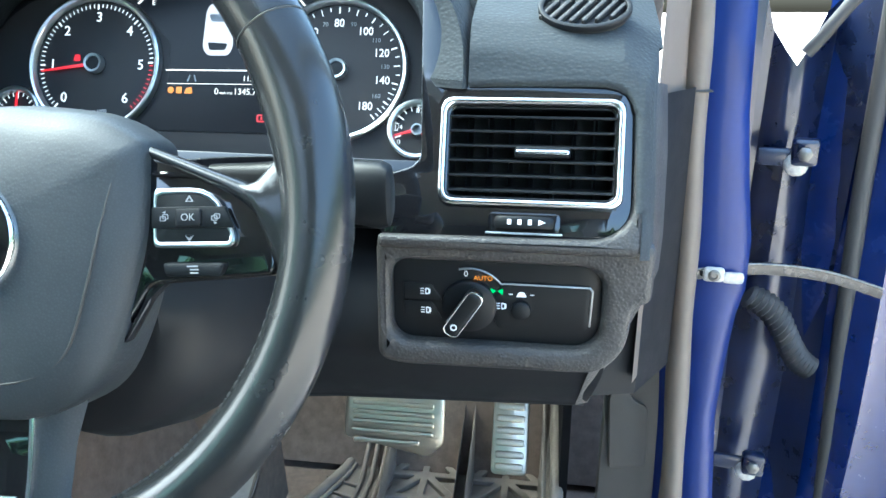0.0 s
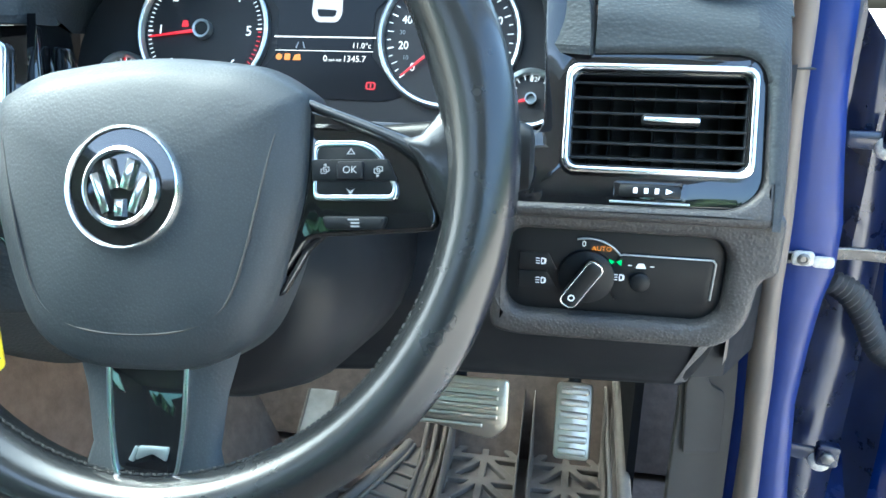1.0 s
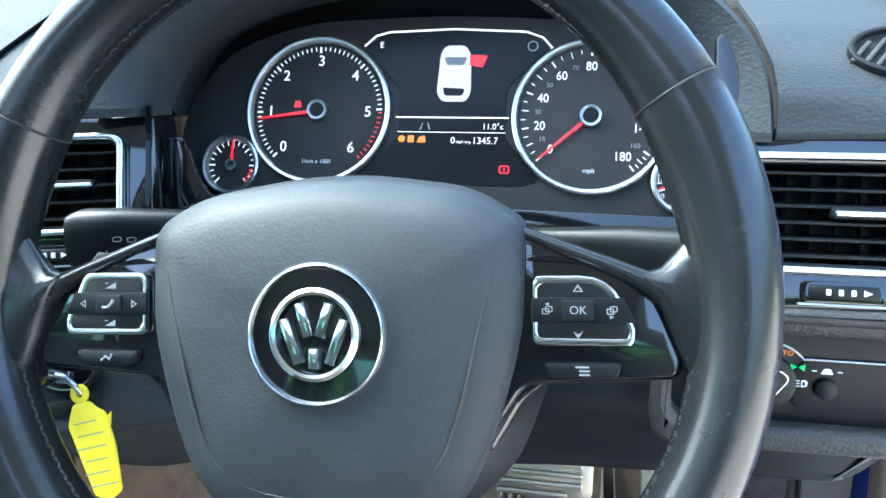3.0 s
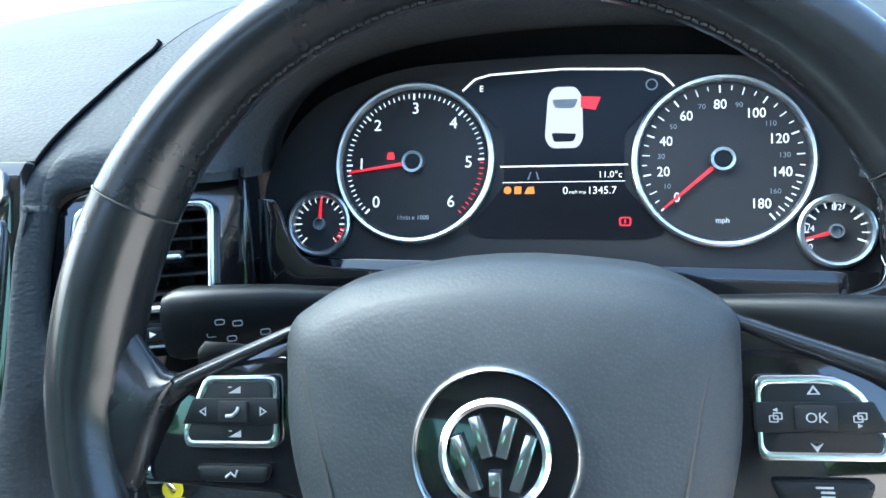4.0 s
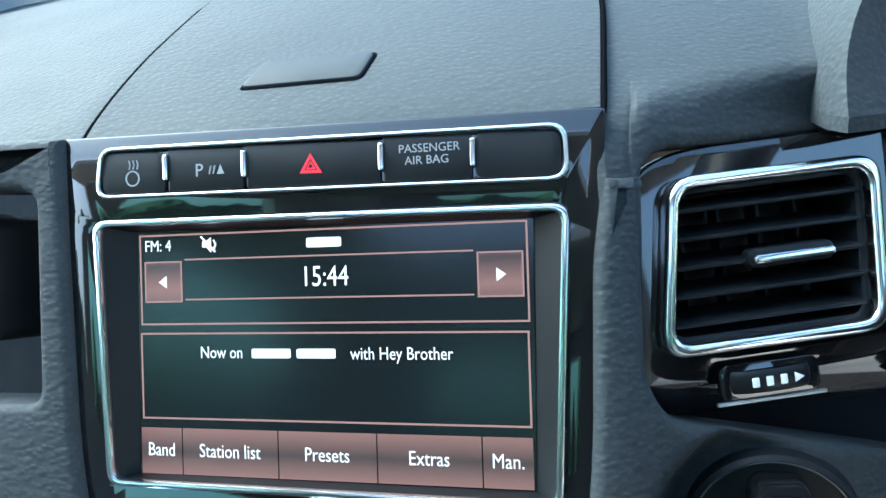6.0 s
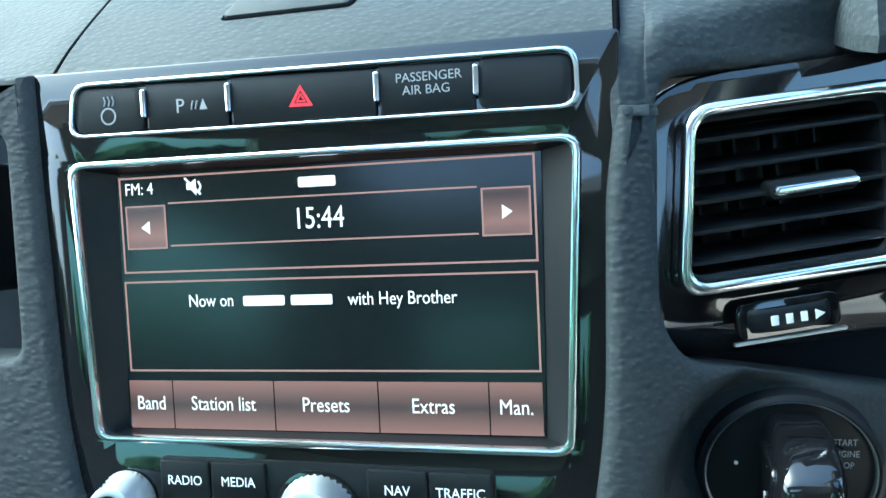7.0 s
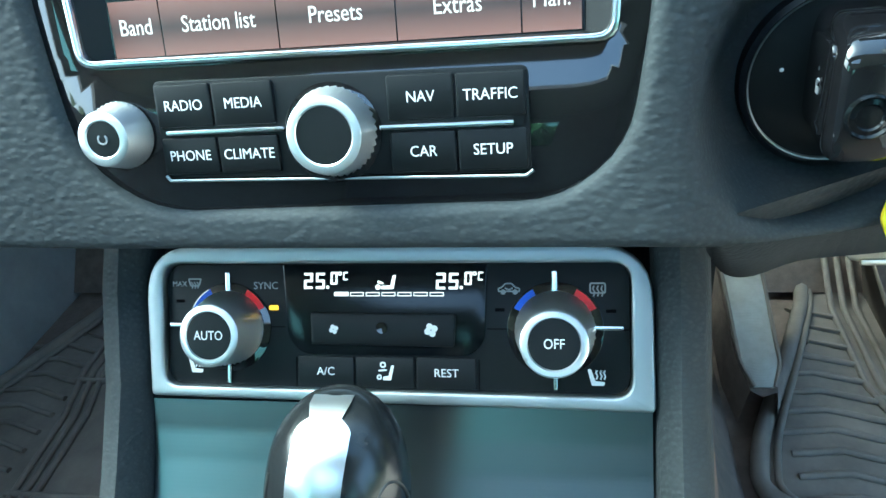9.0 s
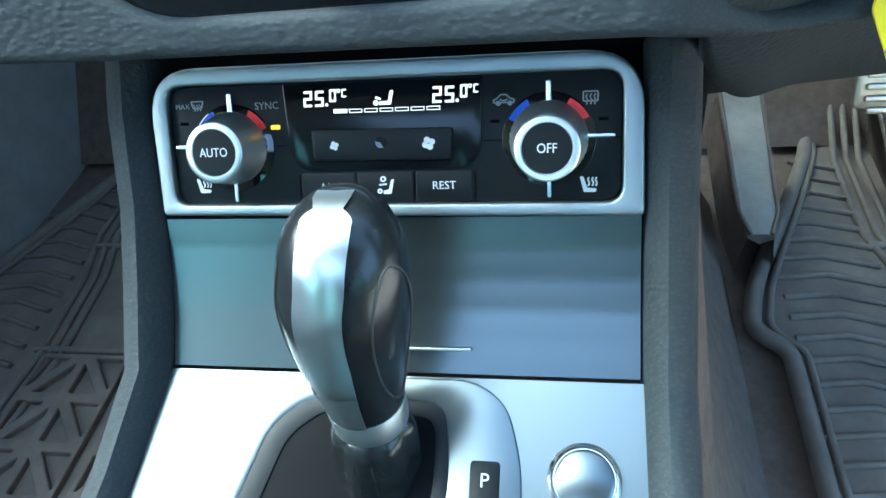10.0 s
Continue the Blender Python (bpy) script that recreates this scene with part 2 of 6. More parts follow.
def plate(loops, z0, z1, bevel=0.0, steps=2, grid=None):
    """A plate between heights z0 and z1, its outline the first loop and its holes the others, with rounded edges;
    grid (step, x0, x1) adds inner points to its front between x0 and x1, so that it can be bent."""
    turned = []
    for k, loop in enumerate(loops):
        loop = [q for n, q in enumerate(loop) if math.dist(q, loop[n - 1]) > 1e-5]
        turned.append(loop if (signed_area(loop) > 0) == (k == 0) else loop[::-1])
    bevel = min(bevel, (z1 - z0) * 0.5)
    prof = [(0, z0), (0, z1)]
    if bevel:
        up = [(bevel * (1 - math.cos(q)), bevel * (1 - math.sin(q))) for q in np.linspace(0, math.pi / 2, steps + 1)]
        prof = [(o, z0 + h) for o, h in up[::-1]] + [(o, z1 - h) for o, h in up]
    verts, faces, first = [], [], 0
    rings = [[inset(loop, o) if o else loop for loop in turned] for o, _ in prof]
    count = sum(len(q) for q in turned)
    for ring, (_, z) in zip(rings, prof):
        verts += [(x, y, z) for loop in ring for x, y in loop]
    for loop in turned:
        n = len(loop)
        for s in range(len(prof) - 1):
            for k in range(n):
                p, q = s * count + first + k, s * count + first + (k + 1) % n
                faces.append((p, q, q + count, p + count))
        first += n
    top = (len(prof) - 1) * count
    extra = []
    if grid:
        ys = [q[1] for q in rings[-1][0]]
        near = [q for loop in rings[-1] for q in loop]
        for gx in np.arange(grid[1], grid[2], grid[0]):
            for gy in np.arange(min(ys), max(ys), grid[0]):
                if inside((gx, gy), rings[-1]) and min((gx - q[0]) ** 2 + (gy - q[1]) ** 2 for q in near) > (0.4 * grid[0]) ** 2:
                    extra.append((gx, gy))
    verts += [(gx, gy, z1) for gx, gy in extra]
    faces += [tuple(top + k for k in t) for t in fill(rings[-1], extra)]
    low = len(verts)
    verts += [(gx, gy, z0) for gx, gy in extra]
    faces += [tuple(k if k < count else low + k - count for k in t[::-1]) for t in fill(rings[0], extra)]
    me = bpy.data.meshes.new("plate")
    me.from_pydata([Vector(v) / 1000 for v in verts], [], faces)
    return smooth(me)


def tube(points, r, cyclic=False, res=3):
    cu = bpy.data.curves.new("tube", "CURVE")
    cu.dimensions, cu.bevel_depth, cu.bevel_resolution, cu.use_fill_caps = "3D", r / 1000, res, True
    sp = cu.splines.new("POLY")
    sp.points.add(len(points) - 1)
    for p, c in zip(sp.points, points):
        p.co = (c[0] / 1000, c[1] / 1000, c[2] / 1000, 1)
    sp.use_cyclic_u = cyclic
    return smooth(from_curve(cu), 50)


def writing(text, size, x=0, y=0, z=0.0, align="CENTER", wide=1.0, turn=0, thick=0.06):
    cu = bpy.data.curves.new("text", "FONT")
    cu.body, cu.size, cu.align_x, cu.align_y, cu.extrude, cu.resolution_u = text, size / 1000, align, "CENTER", thick / 1000, 3
    me = from_curve(cu)
    me.transform(pose(x / 1000, y / 1000, z / 1000, 0, 0, turn) @ Matrix.Diagonal((wide, 1, 1, 1)))
    return me


def mesh(verts, faces, angle=40):
    me = bpy.data.meshes.new("mesh")
    me.from_pydata([Vector(v) / 1000 for v in verts], [], faces)
    bm = bmesh.new()
    bm.from_mesh(me)
    bmesh.ops.remove_doubles(bm, verts=bm.verts, dist=1e-6)
    bmesh.ops.recalc_face_normals(bm, faces=bm.faces)
    bm.to_mesh(me)
    bm.free()
    return smooth(me, angle)


def loft(rings, caps=True, closed=True, angle=40, loop=False):
    n = len(rings[0])
    verts = [p for r in rings for p in r]
    faces = []
    m = len(rings)
    for i in range(m if loop else m - 1):
        for j in range(n if closed else n - 1):
            a, b = i * n + j, i * n + (j + 1) % n
            c, d = ((i + 1) % m) * n + (j + 1) % n, ((i + 1) % m) * n + j
            faces.append((a, b, c, d))
    if caps and closed and not loop:
        faces += [tuple(range(n))[::-1], tuple(range((m - 1) * n, m * n))]
    return mesh(verts, faces, angle)


def flow(rows, n):
    """A smooth run of n steps a span through the rows of numbers."""
    out, k = [], len(rows)
    for i in range(k - 1):
        p = [np.array(rows[max(0, min(k - 1, i + d))], float) for d in (-1, 0, 1, 2)]
        for j in range(n):
            t = j / n
            out.append(tuple(p[1] + 0.5 * t * (p[2] - p[0] + t * (2 * p[0] - 5 * p[1] + 4 * p[2] - p[3] + t * (3 * (p[1] - p[2]) + p[3] - p[0])))))
    return out + [tuple(np.array(rows[-1], float))]


def lathe(profile, n=48, cx=0, cy=0, angle=40, ripple=0.0, teeth=0):
    rings = []
    for r, z in profile:
        rings.append([(cx + (r + (ripple if teeth and i % 2 else 0) * (r > 1)) * math.cos(i * 2 * math.pi / n), cy + (r + (ripple if teeth and i % 2 else 0) * (r > 1)) * math.sin(i * 2 * math.pi / n), z) for i in range(n)])
    return loft(rings, angle=angle)


def surface(fn, nu, nv, thick=0.0):
    """An open sheet from fn(a, b) in metres, a and b from 0 to 1; thick metres are added behind it."""
    verts = [Vector(fn(i / nu, j / nv)) * 1000 for i in range(nu + 1) for j in range(nv + 1)]
    faces = [(i * (nv + 1) + j, (i + 1) * (nv + 1) + j, (i + 1) * (nv + 1) + j + 1, i * (nv + 1) + j + 1) for i in range(nu) for j in range(nv)]
    me = mesh(verts, faces, 60)
    if thick:
        bm = bmesh.new()
        bm.from_mesh(me)
        bmesh.ops.solidify(bm, geom=bm.faces[:], thickness=thick)
        bm.to_mesh(me)
        bm.free()
        smooth(me, 50)
    return me


def block(x0, x1, y0, y1, z0, z1, bevel=2, steps=2):
    """A box in millimetres with rounded edges along z."""
    return plate([rr(x1 - x0, y1 - y0, bevel, (x0 + x1) / 2, (y0 + y1) / 2, 4)], z0, z1, min(bevel, (z1 - z0) * 0.4), steps)


def joined(*mes):
    bm = bmesh.new()
    for me in mes:
        bm.from_mesh(me)
    out = bpy.data.meshes.new("joined")
    bm.to_mesh(out)
    bm.free()
    return smooth(out, 35)


def thing(name, m, label, category, group="", kind=""):
    ob = new(name)
    ob.empty_display_size = 0.02
    ob.matrix_basis = m
    return tagged(ob, label, category, group, kind)


def part(name, me, mat, parent, label="", m=None):
    ob = new(name, me)
    me.name = name
    if not me.materials:
        me.materials.append(mat)
    ob.parent = parent
    if m is not None:
        ob.matrix_basis = m
    return tagged(ob, label)


def solo(name, me, mat, m, label, category, group="", kind=""):
    ob = new(name, me)
    me.name = name
    me.materials.append(mat)
    ob.matrix_basis = m
    return tagged(ob, label, category, group, kind)


I4 = Matrix.Identity(4)
STACK = panel(-0.429, 0.427, 1.145, 18)
CLIM = panel(-0.431, 0.4165, 0.966, 33)
WHEEL = panel(0.0, 0.338, 1.150, 19) @ pose(0, 0, 0, 0, 0, 3)
CLUSTER = panel(0.0115, 0.589, 1.2146, 21) @ Matrix.Scale(0.94, 4)
RVENT = panel(0.284, 0.514, 1.160, 20)
LIGHTS = panel(0.270, 0.500, 1.055, 0)
LVENT = panel(-0.245, 0.467, 1.173, 17, 18)
BOOT = material("grey_rubber", (0.040, 0.038, 0.036), 0.6, size=0.001, bump=0.2, kind="noise")


# ---- car shell and ground ----
def sheet(name, verts, faces, mat, label, category, thick=0.0):
    me = bpy.data.meshes.new(name)
    me.from_pydata(verts, [], faces)
    bm = bmesh.new()
    bm.from_mesh(me)
    bmesh.ops.recalc_face_normals(bm, faces=bm.faces)
    if thick:
        bmesh.ops.solidify(bm, geom=bm.faces[:], thickness=thick)
    bm.to_mesh(me)
    bm.free()
    return solo(name, me, mat, I4, label, category, kind="structure")


ASPHALT = material("pale_concrete", (0.56, 0.49, 0.41), 0.9, size=0.01, bump=0.4, kind="noise", vary=0.15, blotch=0.4)
sheet("ground", [(-400, -400, 0), (400, -400, 0), (400, 400, 0), (-400, 400, 0)], [(0, 1, 2, 3)], ASPHALT, "pale concrete yard under the car", "ground")


# far trees: dark in front on the right, on the right and behind; open sky on the left
random.seed(4)
WOODS = material("far_foliage", (0.045, 0.085, 0.035), 0.8, size=0.5, bump=0.6, kind="noise", vary=0.45, blotch=1.2)
tv, tf, TN = [], [], 260
for k in range(TN + 1):
    az = radians(34 + 206 * k / TN)
    top = 7.5 + 4.5 * math.exp(-((math.degrees(az) - 85) / 48) ** 2) + 2.5 * math.sin(k * 0.31) + 1.5 * math.sin(k * 0.83 + 1) + random.uniform(-0.7, 0.7)
    for q in range(7):
        rad = 42 + 2.2 * math.sin(k * 0.5 + q) + random.uniform(-0.8, 0.8) + q * 0.5
        tv.append((rad * math.sin(az), rad * math.cos(az), top * q / 6))
for k in range(TN):
    for q in range(6):
        tf.append((k * 7 + q, k * 7 + 7 + q, k * 7 + 8 + q, k * 7 + 1 + q))
sheet("backdrop", tv, tf, WOODS, "far dark green tree line round the yard", "trees")


def wall_with_holes(name, corners, holes, mat, label, category="wall", thick=0.03):
    """A flat wall through four corners with openings given as fractions (a0, a1, b0, b1)."""
    c = [Vector(p) for p in corners]
    xs, ys = (sorted({0.0, 1.0} | {h[k + q] for h in holes for q in (0, 1)}) for k in (0, 2))
    verts = [c[0] * (1 - a) * (1 - b) + c[1] * a * (1 - b) + c[2] * a * b + c[3] * (1 - a) * b for b in ys for a in xs]
    n, faces = len(xs), []
    for q in range(len(ys) - 1):
        for p in range(n - 1):
            ma, mb = (xs[p] + xs[p + 1]) / 2, (ys[q] + ys[q + 1]) / 2
            if not any(h[0] < ma < h[1] and h[2] < mb < h[3] for h in holes):
                faces.append((q * n + p, q * n + p + 1, (q + 1) * n + p + 1, (q + 1) * n + p))
    return sheet(name, verts, faces, mat, label, category, thick)


# headliner with its glass roof opening, both sides and the tail close the cabin; the driver's door stands open
wall_with_holes("ceiling", [(-1.18, 0.03, 1.60), (0.45, 0.03, 1.60), (0.45, -1.9, 1.66), (-1.18, -1.9, 1.66)], [(0.24, 0.66, 0.197, 0.42)], HEAD, "grey fabric headliner with a roof window opening", "ceiling")
wall_with_holes("wall_passenger_side", [(-1.22, 1.25, 0.45), (-1.22, -1.9, 0.45), (-1.18, -1.9, 1.62), (-1.18, 1.25, 1.62)], [(0.10, 0.47, 0.66, 0.96), (0.525, 0.72, 0.66, 0.90)], HEAD, "grey inner side of the cabin with two window openings")
wall_with_holes("wall_driver_side", [(0.45, -0.48, 0.45), (0.45, -1.9, 0.45), (0.43, -1.9, 1.64), (0.43, -0.48, 1.64)], [(0.10, 0.5, 0.66, 0.90)], HEAD, "grey inner side of the cabin behind the open door")
wall_with_holes("wall_rear", [(-1.22, -1.9, 0.45), (0.44, -1.9, 0.45), (0.44, -1.9, 1.68), (-1.22, -1.9, 1.68)], [(0.16, 0.5, 0.60, 0.88)], HEAD, "grey plain tail of the cabin with a window opening")
sheet("window_roof", [(-0.81, -0.33, 1.614), (-0.08, -0.33, 1.614), (-0.08, -0.80, 1.630), (-0.81, -0.80, 1.630)], [(0, 1, 2, 3)], ROOFGLASS, "dark tinted roof glass", "window")
sheet("window_passenger_rear", [(-1.196, -0.38, 1.20), (-1.196, -1.04, 1.20), (-1.182, -1.04, 1.52), (-1.182, -0.38, 1.52)], [(0, 1, 2, 3)], PRIVACY, "dark tinted rear side glass", "window")
sheet("window_driver_rear", [(0.445, -0.60, 1.21), (0.445, -1.21, 1.21), (0.438, -1.21, 1.54), (0.438, -0.60, 1.54)], [(0, 1, 2, 3)], PRIVACY, "dark tinted rear side glass", "window")
sheet("window_tail", [(-0.97, -1.89, 1.16), (-0.37, -1.89, 1.16), (-0.37, -1.89, 1.55), (-0.97, -1.89, 1.55)], [(0, 1, 2, 3)], PRIVACY, "dark tinted tail glass", "window")
sheet("windscreen", [(-1.2, 1.27, 1.24), (0.46, 1.27, 1.24), (0.46, 0.02, 1.62), (-1.2, 0.02, 1.62)], [(0, 1, 2, 3)], SCREENGLASS, "lightly tinted windscreen glass over the dashboard", "windscreen")
sheet("floor", [(-1.2, -1.9, 0.49), (0.47, -1.9, 0.49), (0.47, 1.05, 0.49), (-1.2, 1.05, 0.49)], [(0, 1, 2, 3)], CARPET, "grey-brown carpet of the footwell", "floor", 0.02)
sheet("wall_firewall", [(-1.2, 1.05, 0.49), (0.47, 1.05, 0.49), (0.47, 1.28, 0.80), (-1.2, 1.28, 0.80), (0.47, 1.28, 1.3), (-1.2, 1.28, 1.3)], [(0, 1, 2, 3), (3, 2, 4, 5)], CARPET, "carpeted toe board and firewall", "wall", 0.02)
# near-black colour stands in for the shaded void beside the accelerator
sheet("wall_kick_panel", [(0.345, 0.90, 0.48), (0.345, 1.27, 0.48), (0.345, 1.27, 1.0), (0.345, 0.90, 1.0)], [(0, 1, 2, 3)], SHADEC, "carpeted kick panel beside the pedals, blackened for shade", "wall", 0.012)


for sx in (0.44, -1.2):
    bar_ = loft([[((sx + dx) * 1000, (y + dy) * 1000, z * 1000) for dx, dy in ((-0.03, 0), (0.03, 0), (0.03, 0.09), (-0.03, 0.09))] for y, z in ((1.05, 1.28), (0.03, 1.61))], angle=30)
    solo("wall_pillar", bar_, HEAD, I4, "grey windscreen pillar beside the dashboard", "pillar", kind="structure")

# ---- dashboard ----
def interp(x, xs, ys):
    return float(np.interp(x, xs, ys))


FX = (-1.2, -0.80, -0.56, -0.31, -0.20, 0.10, 0.24, 0.345, 0.378, 0.42)
FY = (0.56, 0.49, 0.465, 0.465, 0.488, 0.53, 0.518, 0.526, 0.545, 0.60)
FZ = (1.198, 1.218, 1.232, 1.232, 1.230, 1.214, 1.208, 1.205, 1.197, 1.19)


def top_at(x, s):
    """Dash top: s runs from the front edge to the windscreen."""
    y0, z0 = interp(x, FX, FY), interp(x, FX, FZ)
    u = abs(x - 0.006) / 0.2345
    if u < 1:
        rise = (1 - u ** (1 / 0.375)) ** 0.4
        y0, z0 = 0.60 + 0.04 * rise, 1.212 + 0.123 * rise
        return (x, y0 + (1.15 - y0) * s, z0 + (1.395 - z0) * min(1, s * 1.2))
    ss = (0, 0.06, 0.14, 0.3, 0.5, 0.75, 1)
    k = 0.62 + 0.38 * min(1, max(0, (0.15 - x) / 0.2))
    y1 = 1.15
    dy = interp(s, ss, (0, 0.016, 0.04, 0.12, 0.24, 0.42, 1)) if s < 0.99 else 1
    yy = (0, 0.013, 0.035, 0.10, 0.20, 0.40, y1 - y0)
    zz = (0, 0.021, 0.041, 0.066, 0.092, 0.125, 0.17)
    if x < -0.2:
        d = interp(s, ss, yy)
        return (x, y0 + d, z0 + (0.09 * (d / 0.2) ** 0.8 if d < 0.2 else interp(d, (0.2, 0.25, 0.3, 0.4, y1 - y0), (0.09, 0.104, 0.115, 0.132, 0.17))))
    return (x, y0 + interp(s, ss, yy), z0 + interp(s, ss, zz))


dash = thing("dashboard", pose(-0.4, 0.8, 0.9), "dark grain-textured dashboard with padded panels", "dashboard")
inv = dash.matrix_basis.inverted()


def dpart(name, me, mat, m=I4, label=""):
    return part(name, me, mat, dash, label, inv @ m)


def rolled_edge(edge, face, over, n, lip, rise=0.5):
    """A pad that rises from an edge on a face, given by points there, and rolls over into the dash top; lip is its depth into the opening."""
    ys, zs = face.to_3x3() @ Vector((0, 1, 0)), face.to_3x3() @ Vector((0, 0, 1))
    ks = np.linspace(0, 1, len(edge))

    def at(a, b):
        E = face @ (Vector([interp(a, ks, [q[k] for q in edge]) for k in range(3)]) / 1000)
        dip = interp(a, ks, lip) / 1000
        r = min(0.004, dip)
        if b < 0.1:
            return tuple(E - zs * (r + (dip - r) * (1 - b / 0.1)))
        if b < 0.24:
            t = (b - 0.1) / 0.14 * math.pi / 2
            return tuple(E - zs * r * (1 - math.sin(t)) + ys * r * (1 - math.cos(t)))
        E = E + ys * r
        U, V = over(E.x), over(E.x, 0.03)
        t, g = (b - 0.24) / 0.76, (U - E).length * rise
        A, B = E + ys * g, U - (V - U).normalized() * g
        return tuple(E * (1 - t) ** 3 + A * 3 * t * (1 - t) ** 2 + B * 3 * t * t * (1 - t) + U * t ** 3)
    return surface(at, n, 34, 0.003)


def left_top(x, ds=0.0):
    return Vector((x, *top_at(min(x, -0.2290), 0.10 + ds)[1:]))


def right_top(x, ds=0.0):
    return Vector((x, *top_at(max(x, 0.243), 0.10 + ds)[1:]))


RIGHT_FACE = panel(-0.311, 0.427, 1.145, 18, 28)
dpart("top_pad", rolled_edge([(7.6, 50, -4), (8.6, 50, 2.0), (10.6, 50, 3.9), (14, 50, 4.15), (18, 50, 4.15), (21.8, 50, 3.4), (24, 62, 3.6), (28.5, 72, 3.2), (34, 76.5, 3), (43, 78.5, 2), (60, 77.6, 1), (75, 76.6, 0), (95, 75.4, -1), (116, 74.4, -2)], RIGHT_FACE, left_top, 70, (0, 0, 0, 0, 0, 6, 12, 14, 14, 14, 14, 14, 14, 14)), PAD)
dpart("top_pad", surface(lambda a, q: tuple(left_top(-0.3085 + 0.0945 * a, 0.9 * q)), 24, 50, 0.004), PAD)
dpart("top_pad", rolled_edge([(-48, 46.4, 3), (-30, 47, 3), (0, 47.6, 3), (30, 47.8, 3), (50, 47.4, 3), (58, 45.5, 3), (64, 42, 3), (68, 36, 3), (70, 30, 3), (72.5, 26, 3.4), (76, 26, 3.4), (79, 26, 2), (82.5, 26, -2), (86, 26, -10), (88, 26, -24)], RVENT, right_top, 70, (14, 14, 14, 14, 14, 14, 14, 14, 12, 2, 0, 0, 0, 0, 0)), PAD)
for x0, x1, n in ((-1.2, -0.3095, 110), (-0.2272, 0.2390, 60)):
    dpart("top_pad", surface(lambda a, b: top_at(x0 + (x1 - x0) * a, b), n, 40, 0.004), PAD)
dpart("top_pad", surface(lambda a, q: tuple(right_top(0.2355 + 0.1395 * a, 0.9 * q)), 24, 40, 0.004), PAD)

# storage lid and sensor strip on top of the centre
LIDX = ((0.0, 0.1185), (0.5, 0.1195), (0.9, 0.117), (0.97, 0.113), (1.0, 0.107))


def lid_at(a, s):
    w = interp(s, [q[0] for q in LIDX], [q[1] for q in LIDX])
    x = -0.429 + (2 * a - 1) * w
    p = top_at(x, 0.012 + s * 0.43)
    return (p[0], p[1] - 0.0012, p[2] + 0.0028)


dpart("storage_lid", surface(lid_at, 40, 30, 0.006), PAD, I4, "padded lid on the dash top")
SEAM = [lid_at(q, 0) for q in np.linspace(0.5, 1, 8)] + [lid_at(1, q) for q in np.linspace(0.03, 0.97, 24)] + [lid_at(q, 1) for q in np.linspace(1, 0, 16)] + [lid_at(0, q) for q in np.linspace(0.97, 0.03, 24)] + [lid_at(q, 0) for q in np.linspace(0, 0.45, 8)]
dpart("lid_seam", tube([(-429 + (x * 1000 + 429) * 1.012, y * 1000 + (1.2 if y > 0.6 else -0.6), z * 1000 - 1.6) for x, y, z in SEAM], 1.3, True), GAP, I4, "dark gap round the lid")
sn = panel(-0.444, 0.5045, 1.2598, 63)
dpart("strip_gap", plate([soften([(31.4, 12.4), (-29.4, 12.9), (-34.6, -12.4), (28.4, -12.4)], 4.6)], -4, 0.3, 0.3), GAP, sn, "dark gap round the strip")
dpart("sensor_strip", plate([soften([(30, 11), (-28, 11.5), (-33, -11), (27, -11)], 4)], -3, 1.8, 1), SMOOTH, sn, "smooth dark sensor strip")

# hood over the dials
HOOD = [(math.copysign(abs(math.cos(t)) ** 0.75, math.cos(t)), abs(math.sin(t)) ** 0.8) for t in np.linspace(math.pi, 0, 73)]


def arch(cx, cz, w, h, y0, y1):
    return [((cx + w * c) * 1000, (y0 + (y1 - y0) * s + (w * c + 0.2) * 0.12) * 1000, (cz + h * s - (w * c + 0.2) * 0.04 * (1 - s)) * 1000) for c, s in HOOD]


HOOD_RINGS = [arch(0.006, 1.200, 0.235, 0.10, 0.70, 0.72), arch(0.006, 1.207, 0.222, 0.096, 0.585, 0.64), arch(0.006, 1.222, 0.192, 0.084, 0.525, 0.575), arch(0.006, 1.2245, 0.197, 0.086, 0.492, 0.555), arch(0.006, 1.2245, 0.2005, 0.0885, 0.487, 0.548), arch(0.006, 1.2245, 0.216, 0.0985, 0.478, 0.535), arch(0.006, 1.2245, 0.226, 0.1045, 0.474, 0.530), arch(0.006, 1.2245, 0.2305, 0.108, 0.484, 0.545), arch(0.006, 1.2245, 0.233, 0.1105, 0.60, 0.64), arch(0.006, 1.211, 0.236, 0.125, 0.80, 0.86)]
dpart("instrument_hood", loft(HOOD_RINGS, caps=False, closed=False, angle=60), PAD)
for k in (0, -1):
    foot = [q[k] for q in HOOD_RINGS[2:9]]
    dpart("hood_foot", mesh([(x, y, z + 0.5) for x, y, z in foot] + [(x, y, z - 5.5) for x, y, z in foot], [tuple(range(7)), tuple(range(13, 6, -1))] + [(n, (n + 1) % 7, 7 + (n + 1) % 7, 7 + n) for n in range(7)], 30), PAD)

